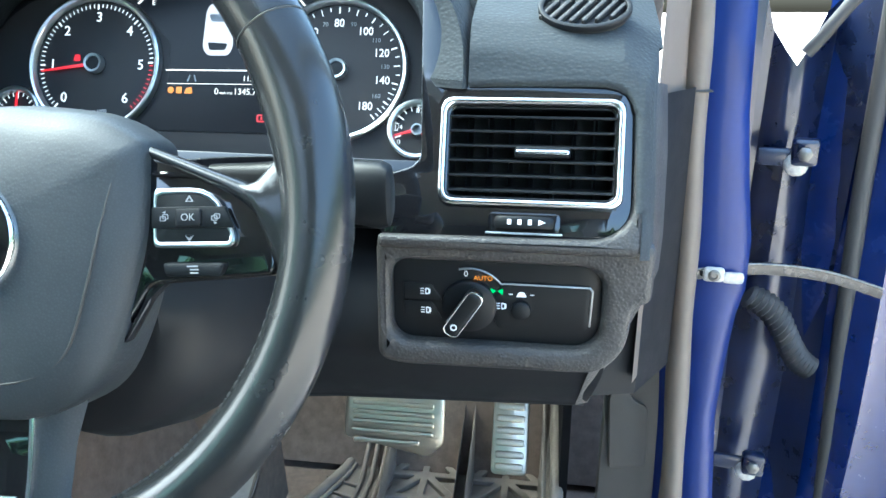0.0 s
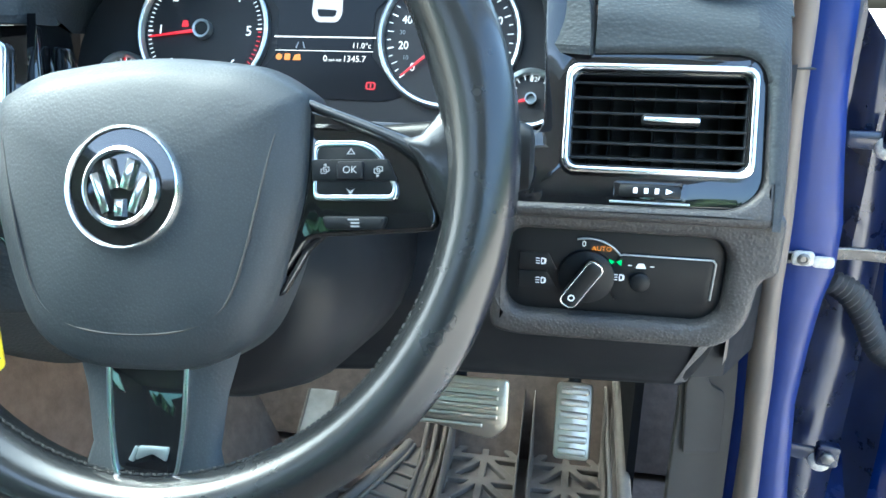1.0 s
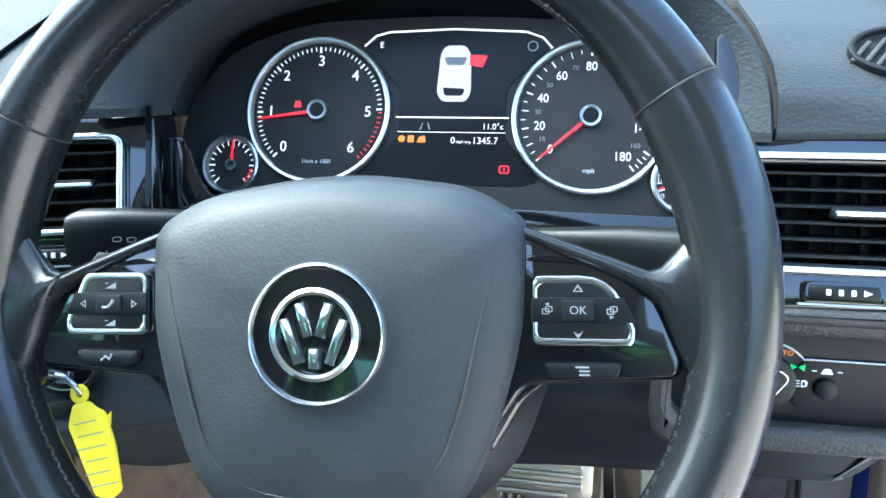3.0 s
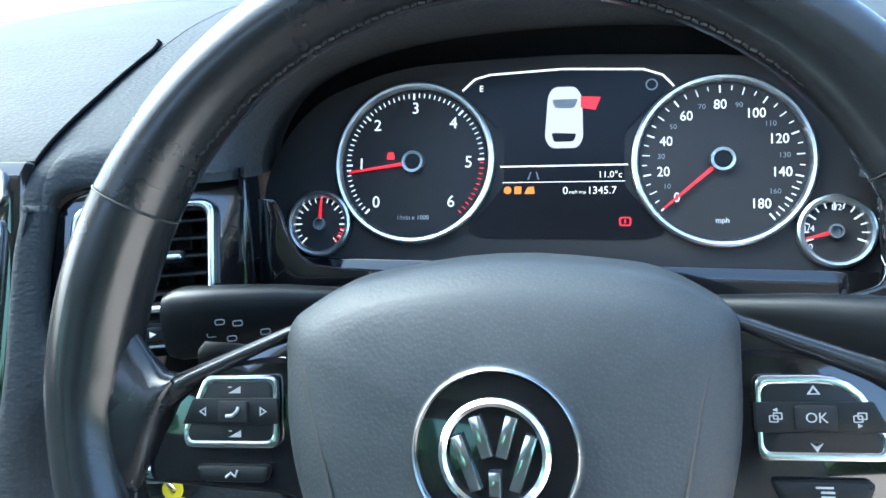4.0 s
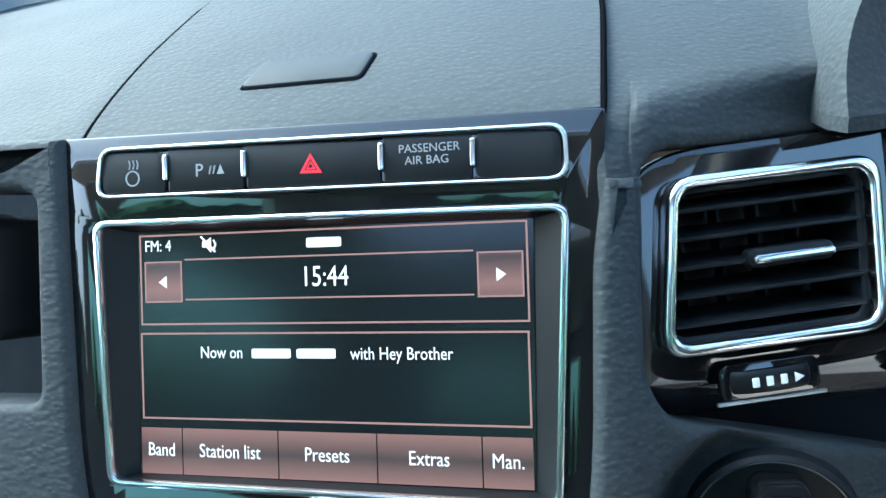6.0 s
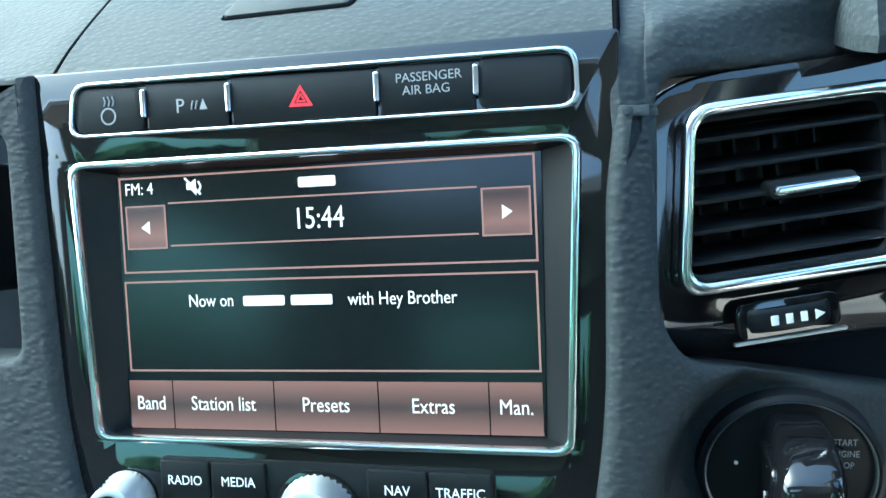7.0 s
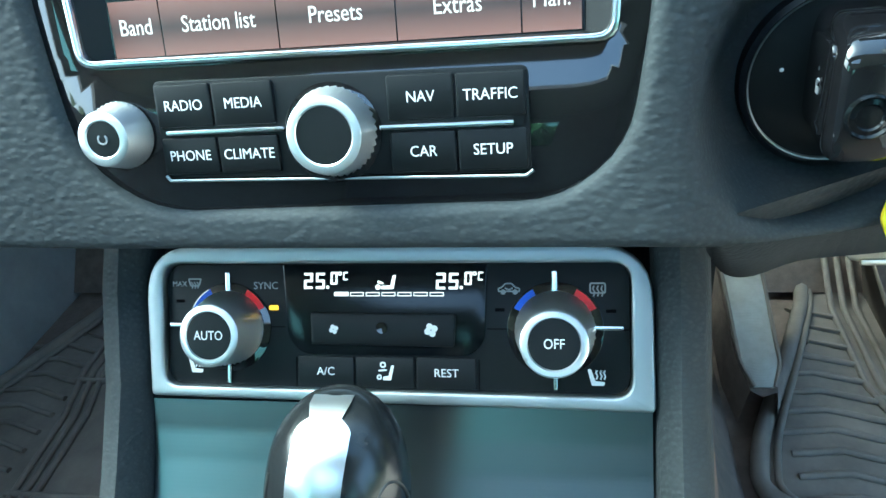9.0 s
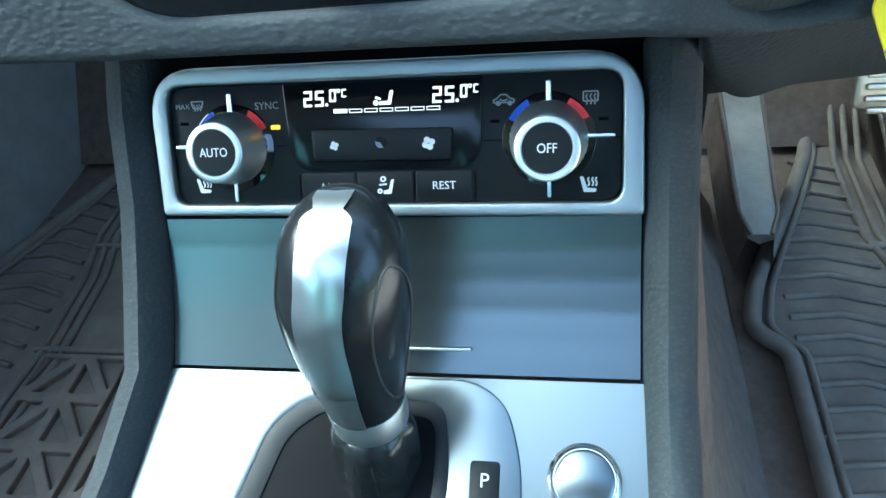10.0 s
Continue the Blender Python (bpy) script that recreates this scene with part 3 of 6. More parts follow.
# centre face with the openings for radio and vents
GLOSS_OUT = soften([(117, 98.6), (-119, 102.4), (-120, 60), (-116.5, -40), (-109, -90), (-80, -111), (80, -110), (104, -91), (111.5, -40), (114, 40)], [2, 2, 10, 20, 28, 22, 22, 28, 20, 10])
CF = [(300, -128), (300, -56), (222, -39), (160, -27), (142, -22), (133, -6), (133, 30), (134, 50), (134, 66), (134, 72), (118.5, 72), (114, 40), (111.5, -40), (104, -91), (80, -110), (-80, -111), (-109, -90), (-116.5, -40), (-120, 60), (-120.5, 102), (-124, 103), (-240, 104), (-240, 84), (-150, 80), (-135, 78), (-135, -19), (-152, -19), (-400, -22), (-400, -118), (-120, -126), (116, -128), (136, -131), (160, -133), (190, -134), (240, -133)]
CR = [20, 12, 30, 10, 10, 12, 12, 8, 1, 1, 1, 10, 20, 28, 22, 22, 28, 20, 10, 1, 2, 3, 3, 10, 16, 16, 10, 10, 20, 20, 16, 10, 14, 30, 30]


def wrap(me):
    """Bends the right end of the centre face forwards and sinks the round dish of the ignition switch into it."""
    turn, u0, arc = radians(28), 0.110, 0.016
    for v in me.vertices:
        u = v.co.x - u0
        if u > 0:
            if u < arc:
                t = turn * u / arc
                x, n = arc / turn * math.sin(t), -arc / turn * (1 - math.cos(t))
            else:
                t = turn
                x, n = arc / turn * math.sin(t) + (u - arc) * math.cos(t), -arc / turn * (1 - math.cos(t)) - (u - arc) * math.sin(t)
            h = v.co.z
            v.co.x, v.co.z = u0 + x + h * math.sin(t), n + h * math.cos(t)
            p = STACK @ v.co
            q = IGNITION.inverted() @ p
            d = math.hypot(q.x, q.y)
            w = min(1, max(0, (0.058 - d) / 0.018))
            w = w * w * (3 - 2 * w)
            if w and q.z > -0.007:
                q.z += (-0.007 - q.z) * w
                v.co = STACK.inverted() @ (IGNITION @ q)
    return me


IGNITION = panel(-0.2467, 0.440, 1.062, 6)
dpart("centre_face", wrap(plate([soften(CF, CR)], -30, 4, 5, 5, (5, 106, 300))), PAD, STACK)

UNDER = []
for u, mid, low in ((-4, (-0.292, 0.419, 1.012), (-0.289, 0.430, 0.992)), (12, (-0.284, 0.428, 0.994), (-0.270, 0.470, 0.950)), (40, (-0.262, 0.452, 0.972), (-0.242, 0.520, 0.912)), (80, (-0.228, 0.478, 0.968), (-0.209, 0.545, 0.905)), (130, (-0.185, 0.505, 0.970), (-0.165, 0.556, 0.902)), (200, (-0.12, 0.54, 0.97), (-0.10, 0.57, 0.90))):
    UNDER.append([tuple(RIGHT_FACE @ Vector((u / 1000, -0.122, -0.004)) * 1000), tuple(RIGHT_FACE @ Vector((u / 1000, -0.131, -0.010)) * 1000), tuple(1000 * q for q in mid), tuple(1000 * q for q in low), (low[0] * 1000 + 6, low[1] * 1000 + 90, low[2] * 1000 - 30)])
dpart("bolster_underside", loft(flow([sum(q, ()) for q in UNDER], 4) and [[r[k:k + 3] for k in range(0, 15, 3)] for r in flow([sum(q, ()) for q in UNDER], 4)], caps=False, closed=False, angle=70), PAD)

# right face: padded surround of the light switch
LS_OUT = rr(157, 66, (18, 14, 16, 20), -9.5, -8)
dpart("switch_surround", plate([soften([(104, 46), (-99, 44), (-100, -58), (-80, -62), (70, -60), (88, -40), (92, -4), (104, 0)], [10, 12, 14, 14, 22, 18, 6, 6]), LS_OUT], -34, 6, 8, 4), PADG, LIGHTS)
dpart("right_end_pad", loft([[(x, y, z) for x, y, z in r] for r in (
    [(356, 548, 1206), (370, 552, 1206), (386, 600, 1200), (388, 700, 1190)],
    [(358, 516, 1150), (369, 522, 1150), (387, 575, 1150), (388, 700, 1150)],
    [(360, 500, 1095), (371, 506, 1092), (387, 560, 1090), (388, 700, 1090)],
    [(356, 506, 1058), (372, 512, 1056), (388, 570, 1056), (388, 700, 1056)],
    [(338, 530, 990), (352, 538, 990), (358, 580, 990), (362, 700, 990)],
    [(330, 600, 908), (342, 606, 908), (346, 640, 906), (350, 700, 906)])], caps=False, closed=False, angle=60), PADG)
dpart("end_panel", loft([[(340, 700, z), (400, 716, z), (446, 792, z)] for z in (860, 1000, 1180)], caps=False, closed=False), PLASTIC)
dpart("vent_surround", plate([soften([(71, 30), (79, 30), (80, -60), (79, -72), (-110, -72), (-110, -62), (54, -60.6), (71, -46)], [2, 2, 8, 6, 4, 4, 14, 14])], -26, 3, 5, 3), PADG, RVENT)
SIDE = ((70, -12), (70.4, -2), (72, 2.4), (74, 3.4), (76, 3.4), (79, 2), (82.5, -2), (86, -10), (88, -24), (89, -60))
dpart("vent_side", loft([[tuple(RVENT @ (Vector((x + lean, y, z)) / 1000) * 1000) for x, z in SIDE] for y, lean in ((28, 0), (10, 0.4), (-10, 0.8), (-28, 1.0), (-42, 1.0))], caps=False, closed=False, angle=60), PAD)
dpart("vent_side", loft([[tuple(RVENT @ (Vector((x + lean, y, z)) / 1000) * 1000) for x, z in SIDE[4:]] for y, lean in ((-40, 1.0), (-56, 1.0), (-72, 0.8), (-74, 0.4))], caps=False, closed=False, angle=60), PAD)
KNEE = [[(-330, 640, 1140), (-160, 640, 1140), (100, 640, 1140), (362, 640, 1140)], [(-330, 600, 1060), (-160, 590, 1060), (100, 590, 1060), (362, 580, 1060)], [(-330, 560, 1002), (-160, 548, 1000), (100, 545, 1000), (350, 540, 1000)], [(-330, 570, 950), (-160, 562, 950), (100, 560, 955), (348, 560, 960)], [(-330, 600, 862), (-160, 600, 880), (100, 598, 905), (340, 606, 908)], [(-330, 660, 850), (-160, 640, 872), (100, 640, 897), (340, 650, 900)], [(-330, 900, 900), (-160, 900, 900), (100, 900, 930), (345, 900, 930)]]
dpart("knee_panel", loft([[r[k:k + 3] for k in range(0, 12, 3)] for r in flow([sum(q, ()) for q in KNEE], 4)], caps=False, closed=False, angle=60), PLASTIC)
dpart("back_plate", block(-250, 360, -150, -50, -20, -6, 4), PLASTIC, panel(0.0, 0.62, 1.15, 10))

# gloss black trim beside and below the dials
def tucked(me):
    """Curls the lower edge of a trim plate away under the dash."""
    for v in me.vertices:
        v.co.z -= max(0, -0.033 - v.co.y) ** 2 * 12
    return me


dpart("gloss_trim_right", plate([soften([(70, 51), (-58, 55), (-76, 120), (-86, 116), (-81, -10), (-112, -20), (-118, -40), (-108, -66), (62, -60), (72, -46)], [8, 8, 4, 4, 10, 10, 8, 12, 14, 10]), rr(118, 66, 7, -1.5, -1)], -22, -3, 2), GLOSS, RVENT)
dpart("gloss_trim_left", tucked(plate([soften([(66, 48.5), (-34, 47.5), (-52, 40), (-62, -16), (-60, -54), (-44, -62), (66, -66)], [2, 12, 16, 30, 12, 8, 2]), soften([(41, 31), (-35, 31), (-44, -30), (37, -30)], 7)], -16, -5, 2, 2, (4, -70, 70))), GLOSS, LVENT)
dpart("gloss_return", loft([[(-186, 494, 1226), (-194, 530, 1226), (-226, 610, 1226)], [(-186, 482, 1175), (-194, 518, 1175), (-226, 600, 1175)], [(-186, 466, 1108), (-190, 500, 1108), (-215, 580, 1108)]], caps=False, closed=False, angle=60), GLOSS)
dpart("gloss_trim_lower", plate([soften([(-230, -76), (262, -84), (250, -134), (-222, -126)], 8)], -14, 2, 2), GLOSS, CLUSTER)
dpart("gloss_trim_lower", plate([soften([(-26, 52), (-12, 50), (-5, 22), (6, 5), (30, 0), (72, -4), (72, -16), (-27, -14)], [3, 3, 8, 8, 20, 4, 4, 3])], -6, 0, 1.5), GLOSS, panel(-0.165, 0.520, 1.150, 12.5, 13.5))

# ---- instrument cluster ----
clu = thing("instrument_cluster", CLUSTER, "instrument cluster with chrome-ringed dials, switched on", "instrument cluster")
CL_OUT = soften([(205, 60), (140, 76), (0, 84), (-130, 80), (-205, 55), (-244, 0), (-246, -66), (-228, -80), (215, -86), (236, -70), (234, 0)], [30, 30, 40, 30, 40, 30, 14, 14, 14, 14, 30])
part("housing", plate([CL_OUT], -24, -16, 2), PLASTIC, clu)
part("shroud", plate([[(244 * q[0], 122 * q[1] - 4) for q in HOOD[::-1]] + [(-250, -140), (250, -140)]], -40, -30, 2), PLASTIC, clu)
part("dial_panel", plate([CL_OUT], -15, -10, 1), DIALF, clu)


def dial(cx, cy, r, name):
    d = part(name, plate([disc(r - 4, cx, cy, 56)], -10, -8.5, 0.3), DIALF, clu)
    part("bezel", lathe([(r - 5.4, -9), (r - 5, -4.4), (r - 4, -2.8), (r - 2, -2.2), (r - 0.4, -3.2), (r, -9)], 72, cx, cy), SATIN, d, "bright chrome ring")
    return d


def tick(cx, cy, r0, r1, deg, w, z=-8.2):
    a = radians(deg)
    c, s = math.cos(a), math.sin(a)
    return plate([[(cx + r0 * c - w / 2 * s, cy + r0 * s + w / 2 * c), (cx + r1 * c - w / 2 * s, cy + r1 * s + w / 2 * c), (cx + r1 * c + w / 2 * s, cy + r1 * s - w / 2 * c), (cx + r0 * c + w / 2 * s, cy + r0 * s - w / 2 * c)]], z, z + 0.2)


def polar(cx, cy, r, deg):
    return cx + r * math.cos(radians(deg)), cy + r * math.sin(radians(deg))


def scale(d, cx, cy, r0, r1, a0, a1, n, w, mat, every=1, r0b=None, wb=None):
    mes = [tick(cx, cy, (r0b if r0b and i % every == 0 else r0), r1, a0 + (a1 - a0) * i / n, (wb if wb and i % every == 0 else w)) for i in range(n + 1)]
    part("scale_ring", joined(*mes), mat, d)


def pointer(d, cx, cy, r0, r1, deg, w):
    a, b = polar(cx, cy, r0, deg), polar(cx, cy, r1, deg)
    nx, ny = -math.sin(radians(deg)), math.cos(radians(deg))
    part("pointer", plate([[(a[0] + nx * w, a[1] + ny * w), (b[0] + nx * w * 0.5, b[1] + ny * w * 0.5), (b[0] - nx * w * 0.5, b[1] - ny * w * 0.5), (a[0] - nx * w, a[1] - ny * w)]], -6, -5, 0.2), LITRED, d, "glowing red pointer")


TC, SC = (-116, 0), (115, -3)
tach = dial(*TC, 65, "rev_counter")
A0, A1 = 226, -46
scale(tach, *TC, 53, 56.5, A0, 2, 50, 0.9, LITNUM, 10, 51.5, 1.6)
scale(tach, *TC, 53, 56.5, -1, A1, 10, 1.0, LITRED)
for i in range(7):
    x, y = polar(*TC, 44, A0 + (A1 - A0) * i / 6)
    part("numeral", writing(str(i), 13, x, y, -8.2, thick=0.3), LITNUM, tach)
part("hub", lathe([(6.2, -7), (6.4, -2), (8.5, -1.5), (9, -4), (9, -8)], 40, *TC), SILVER, tach)
part("hub_cap", lathe([(6.2, -8), (6.2, -3.4), (0.1, -3.2)], 32, *TC), SOFT, tach)
pointer(tach, *TC, 9, 54, 188, 1.5)
part("lamp", plate([soften([(-139, 3), (-132, 3), (-133, 9), (-138, 9)], 1)], -8.2, -8, 0), LITRED, tach)
part("small_print", writing("1/min x 1000", 5, TC[0], -44, -8.2), WHITE, tach)

speedo = dial(*SC, 64, "speedometer")
MPH = (0, 20, 40, 60, 80, 100, 120, 140, 160, 180)
TURN = (221, 191, 159, 126, 91, 55.5, 21, -13, -33, -51)


def at_mph(v):
    return interp(v, MPH, TURN)


part("scale_ring", joined(*[tick(*SC, 50.5 if v % 10 == 0 else 52.5, 56, at_mph(v), 1.2 if v % 20 == 0 else 0.8) for v in range(0, 181, 5)]), LITNUM, speedo)
for v in range(0, 181, 20):
    if v != 160:
        x, y = polar(*SC, 41.5, at_mph(v))
        part("numeral", writing(str(v), 10.2, x, y, -8.2, wide=0.92, thick=0.3), LITNUM, speedo)
for v in (10, 30, 50, 70, 90, 110, 130, 160):
    x, y = polar(*SC, 42.5, at_mph(v))
    part("minor_numeral", writing(str(v), 5.5, x, y, -8.2), DIM, speedo)
part("hub", lathe([(6.2, -7), (6.4, -2), (8.5, -1.5), (9, -4), (9, -8)], 40, *SC), SILVER, speedo)
part("hub_cap", lathe([(6.2, -8), (6.2, -3.4), (0.1, -3.2)], 32, *SC), SOFT, speedo)
pointer(speedo, *SC, 9, 54, 221, 1.5)
part("small_print", writing("mph", 5.5, SC[0], -47, -8.2), WHITE, speedo)

tg = dial(-193, -49, 27, "temperature_dial")
scale(tg, -193, -49, 18, 22, 225, -45, 18, 0.8, LITNUM, 3, 16, 1.1)
scale(tg, -193, -49, 17, 22, -12, -45, 3, 1.3, LITRED)
pointer(tg, -193, -49, 5, 21, 88, 1.4)
part("hub", lathe([(3.6, -8), (3.6, -4), (5, -4), (5, -8)], 30, -193, -49), SILVER, tg)
fg = dial(189, -55, 26, "fuel_dial")
scale(fg, 189, -55, 17, 21, 200, -20, 12, 0.9, LITNUM, 3, 15, 1.2)
pointer(fg, 189, -55, 5, 20, 196, 1.4)
part("hub", lathe([(3.6, -8), (3.6, -4), (5, -4), (5, -8)], 30, 189, -55), SILVER, fg)
for tx, x, y in (("0", 173, -66), ("1/4", 172, -53), ("1/2", 190, -38)):
    part("numeral", writing(tx, 6, x, y, -8.2), LITNUM, fg)

# middle display
SCREEN = material("cluster_display", (0.006, 0.006, 0.008), 0.3, vary=0, spec=0.2)
dsp = part("display", plate([soften([(80, 56), (64, 66), (0, 70), (-60, 68), (-78, 56), (-44, 20), (-44, -20), (-72, -54), (-60, -60), (60, -61), (76, -56), (46, -20), (46, 20)], 4)], -9.6, -8.8), SCREEN, clu)
part("top_line", tube([(-78, 57, -8), (-68, 66, -8), (-56, 69, -8), (0, 71, -8), (60, 68, -8), (74, 63, -8), (82, 54, -8)], 0.8), LIT, dsp)
part("divider", plate([rr(96, 1.2, 0.2, 1, -4.5)], -8.6, -8.4), LIT, dsp)
part("divider", plate([rr(92, 0.6, 0.2, 1, -17)], -8.6, -8.4), LIT, dsp)
CARLIT = glow("car_picture_white", (0.9, 0.82, 0.86), 0.12)
cp = part("car_picture", plate([soften([(-11, 50), (-7, 57), (10, 57), (15, 49), (16, 16), (12, 9), (-8, 9), (-13, 16)], 4)], -8.6, -8.4), CARLIT, dsp)
part("rear_window", plate([soften([(-8, 21), (11, 20), (9, 14), (-6, 14)], 2)], -8.3, -8.1), SCREEN, cp)
part("windscreen", plate([soften([(-8, 47), (12, 47), (9, 40), (-5, 40)], 2)], -8.3, -8.1), DIM, cp)
part("open_door_mark", plate([[(14, 49), (29, 48), (25, 38), (14, 40)]], -8.3, -8.1), LITRED, cp)
for k, x in enumerate((-41, -33, -24)):
    part("warning_light", plate([(disc(3, x, -23, 16), rr(5.5, 6, 1, x, -23), soften([(x - 4, -26), (x + 4, -26), (x + 3, -20), (x - 2, -21)], 1))[k]], -8.6, -8.4), LITAMB, dsp)
part("brake_light", plate([rr(9, 7, 2, 47, -47.5), rr(6, 4.5, 1, 47, -47.5), rr(1.4, 3, 0.2, 47, -47.5)], -8.6, -8.4), LITRED, dsp)
part("readout", writing("11.0°c", 7, 36, -12, -8.5), LIT, dsp)
part("readout", writing("0", 8, 3, -24, -8.5), LIT, dsp)
part("readout", writing("mph trip", 3.6, 12, -25, -8.5), LIT, dsp)
part("readout", writing("1345.7", 8, 30, -24, -8.5), LIT, dsp)
part("road_mark", plate([[(-26, -15), (-24.6, -15), (-22.8, -9), (-23.8, -9)], [(-18, -15), (-16.6, -15), (-18.6, -9), (-19.6, -9)]], -8.6, -8.4), DIM, dsp)
part("readout", writing("E", 7, -63, 58, -8.5), LIT, dsp)
part("symbol", plate([disc(4.5, 66, 56, 20), disc(3.4, 66, 56, 20)], -8.6, -8.4), DIM, dsp)


# ---- air vents ----
def vent(name, m, w, h, cx, cy, label, slats, tab, group="air vents", slant=(0, 0)):
    """An air vent; slant leans its left and right sides by so many millimetres over its height."""
    v = thing(name, m, label, "air vent", group)

    def ring(d, r):
        x0, x1, y0, y1 = cx - w / 2 + d, cx + w / 2 - d, cy - h / 2 + d, cy + h / 2 - d
        a, b = (q / 2 * (1 - 2 * d / h) for q in slant)
        return soften([(x1 + b, y1), (x0 + a, y1), (x0 - a, y0), (x1 - b, y0)], r, 7)

    part("chrome_frame", plate([ring(0, 11), ring(5, 8)], -6, 4, 2.2, 3), CHROME, v, "bright chrome frame")
    part("housing", plate([ring(4.6, 8), ring(7, 6)], -40, -4, 0.5), PLASTIC, v)
    part("duct_back", plate([ring(5, 6)], -44, -40), RUBBER, v)
    for i in range(slats):
        f = (i + 0.6) / slats - 0.5
        y = cy + (h - 14) * f
        a, b = slant[0] * f * (h - 14) / h, slant[1] * f * (h - 14) / h
        part("slat", plate([rr(w - 12.5 + b - a, 22, 1.2, cx + (a + b) / 2, 0)], -1.0, 1.0, 0.8), SOFT, v, "", pose(0, y / 1000, -0.0125, -78))
    n = int((w - 20) / 15)
    for i in range(n):
        x = cx + (w - 22) * ((i + 0.5) / n - 0.5)
        part("vane", plate([rr(15, h - 16, 1, 0, cy)], -0.7, 0.7, 0.3), PLASTIC, v, "", pose(x / 1000, 0, -0.030, 0, 80))
    t = part("slider", plate([rr(tab[2], 8, 3, tab[0], tab[1])], -7, 1, 2), SOFT, v)
    part("slider_trim", plate([rr(tab[2] - 2, 3.6, 1.7, tab[0], tab[1] - 0.5)], 1, 3.4, 1, 2), CHROME, t, "chrome strip")
    return v


vent("air_vent", RVENT, 131, 78, -1.5, -0.5, "chrome-framed black air vent with horizontal slats", 6, (7, 0, 40))
vent("air_vent", LVENT, 91, 71, -0.2, 0.8, "chrome-framed air vent beside the radio", 5, (7.3, 0.5, 36), slant=(11, 4))
vent("air_vent", panel(-0.645, 0.46, 1.18, 17, -20), 97, 71, 1, -1, "chrome-framed air vent on the passenger side", 5, (-9, -1.5, 36))


def thumbwheel(m, cx, cy, w, label):
    t = thing("thumbwheel", m, label, "thumbwheel", "vent thumbwheels")
    part("slot", plate([rr(w + 8, 14, 4, cx, cy)], -4, -1.6, 0.5), GLOSS, t)
    part("wheel", loft([[(cx + w * (k / 12 - 0.5), cy + 4.5 * math.sin(a), -3 + 6 * math.sqrt(max(0, 1 - (k / 6 - 1) ** 2)) * 0.8 + 1.2 * math.cos(a)) for a in np.linspace(0, 2 * math.pi, 12, endpoint=False)] for k in range(13)]), SOFT, t)
    part("lip", plate([rr(w + 12, 1.6, 0.7, cx, cy - 8)], -2.8, -1, 0.5), SILVER, t)
    for k in range(3):
        part("mark", plate([rr(2.8, 3.8, 0.4, cx - w * 0.24 + k * w * 0.17, cy)], 2.4, 3.1, 0.2), WHITE, t)
    part("arrow_mark", plate([[(cx + w * 0.24, cy + 2), (cx + w * 0.24, cy - 2), (cx + w * 0.36, cy)]], 2.0, 2.6, 0.2), WHITE, t)
    return t


thumbwheel(RVENT, -4, -50.5, 43, "ribbed black thumbwheel below the switch-side vent")
thumbwheel(LVENT, -7, -48, 34, "ribbed black thumbwheel below the vent beside the radio")

# round vent in the dash top
dv = thing("demister_vent", panel(0.317, 0.566, 1.257, 52), "oval dark demister grille let into the dash top", "vent grille")
part("rim", plate([disc(34, 0, 0, 40, 24), disc(30, 0, 0, 40, 20)], -3, 2.5, 1.2), PLASTIC, dv)
part("well", plate([disc(32, 0, 0, 40, 22)], -6, -4), RUBBER, dv)
for k in range(-3, 4):
    ln = 36 * math.sqrt(max(0.1, 1 - (k / 4) ** 2))
    part("slat", plate([rr(3, ln, 1, 0, 0)], -4, 1, 0.8), PADG, dv, "", pose(k * 0.0085, 0, 0, 0, 0, -35))

# ---- light switch ----
ls = thing("light_switch_panel", LIGHTS, "black headlight switch panel with rotary dial", "light switch")
part("panel", plate([LS_OUT], -10, -6, 1), SOFT, ls)
part("raised_tray", plate([soften([(62, 8), (-4, 8), (-14, -8), (-8, -30), (60, -28)], 5)], -6.2, -4.6, 0.8), SOFT, ls)
part("silver_line", tube([(-29 + 30 * math.cos(a), -12 + 30 * math.sin(a), -4.5) for a in np.linspace(1.85, 0.66, 12)] + [(-3, 7.2, -4.3), (60, 7, -4.3), (62, 4, -4.3), (61, -24, -4.6)], 0.9), SILVER, ls)
dl = part("dial", lathe([(21, -7), (20.5, -2), (17, 0), (0.1, 0)], 48, -29, -12), SOFT, ls)
part("grip", plate([rr(13, 40, 5, 0, 0)], 0, 12, 3, 3), SOFT, dl, "raised grip with silver edges", pose(-0.0325, -0.0135, 0, 0, 0, -33))
part("grip_edge", plate([rr(13.6, 41, 5, 0, 0), rr(11, 38, 4, 0, 0)], 8.5, 11.4, 0.8), CHROME, dl, "silver edge", pose(-0.0325, -0.0135, 0, 0, 0, -33))
part("grip_mark", plate([disc(2.6, 0, 0, 16), disc(1.6, 0, 0, 16)], 12.0, 12.2), WHITE, dl, "", pose(-0.0325, -0.0135, 0, 0, 0, -33) @ pose(0, -0.012, 0))
part("auto_mark", writing("AUTO", 5.2, -19, 10, -5.6), LITAMB, ls)
part("zero_mark", writing("0", 6.5, -32, 13, -5.6), WHITE, ls)
part("side_light_mark", joined(plate([[(-13, 3), (-9, 1), (-13, -2)]], -4.56, -4.3), plate([[(-4, 3), (-8, 1), (-4, -2)]], -4.56, -4.3)), LITGRN, ls)
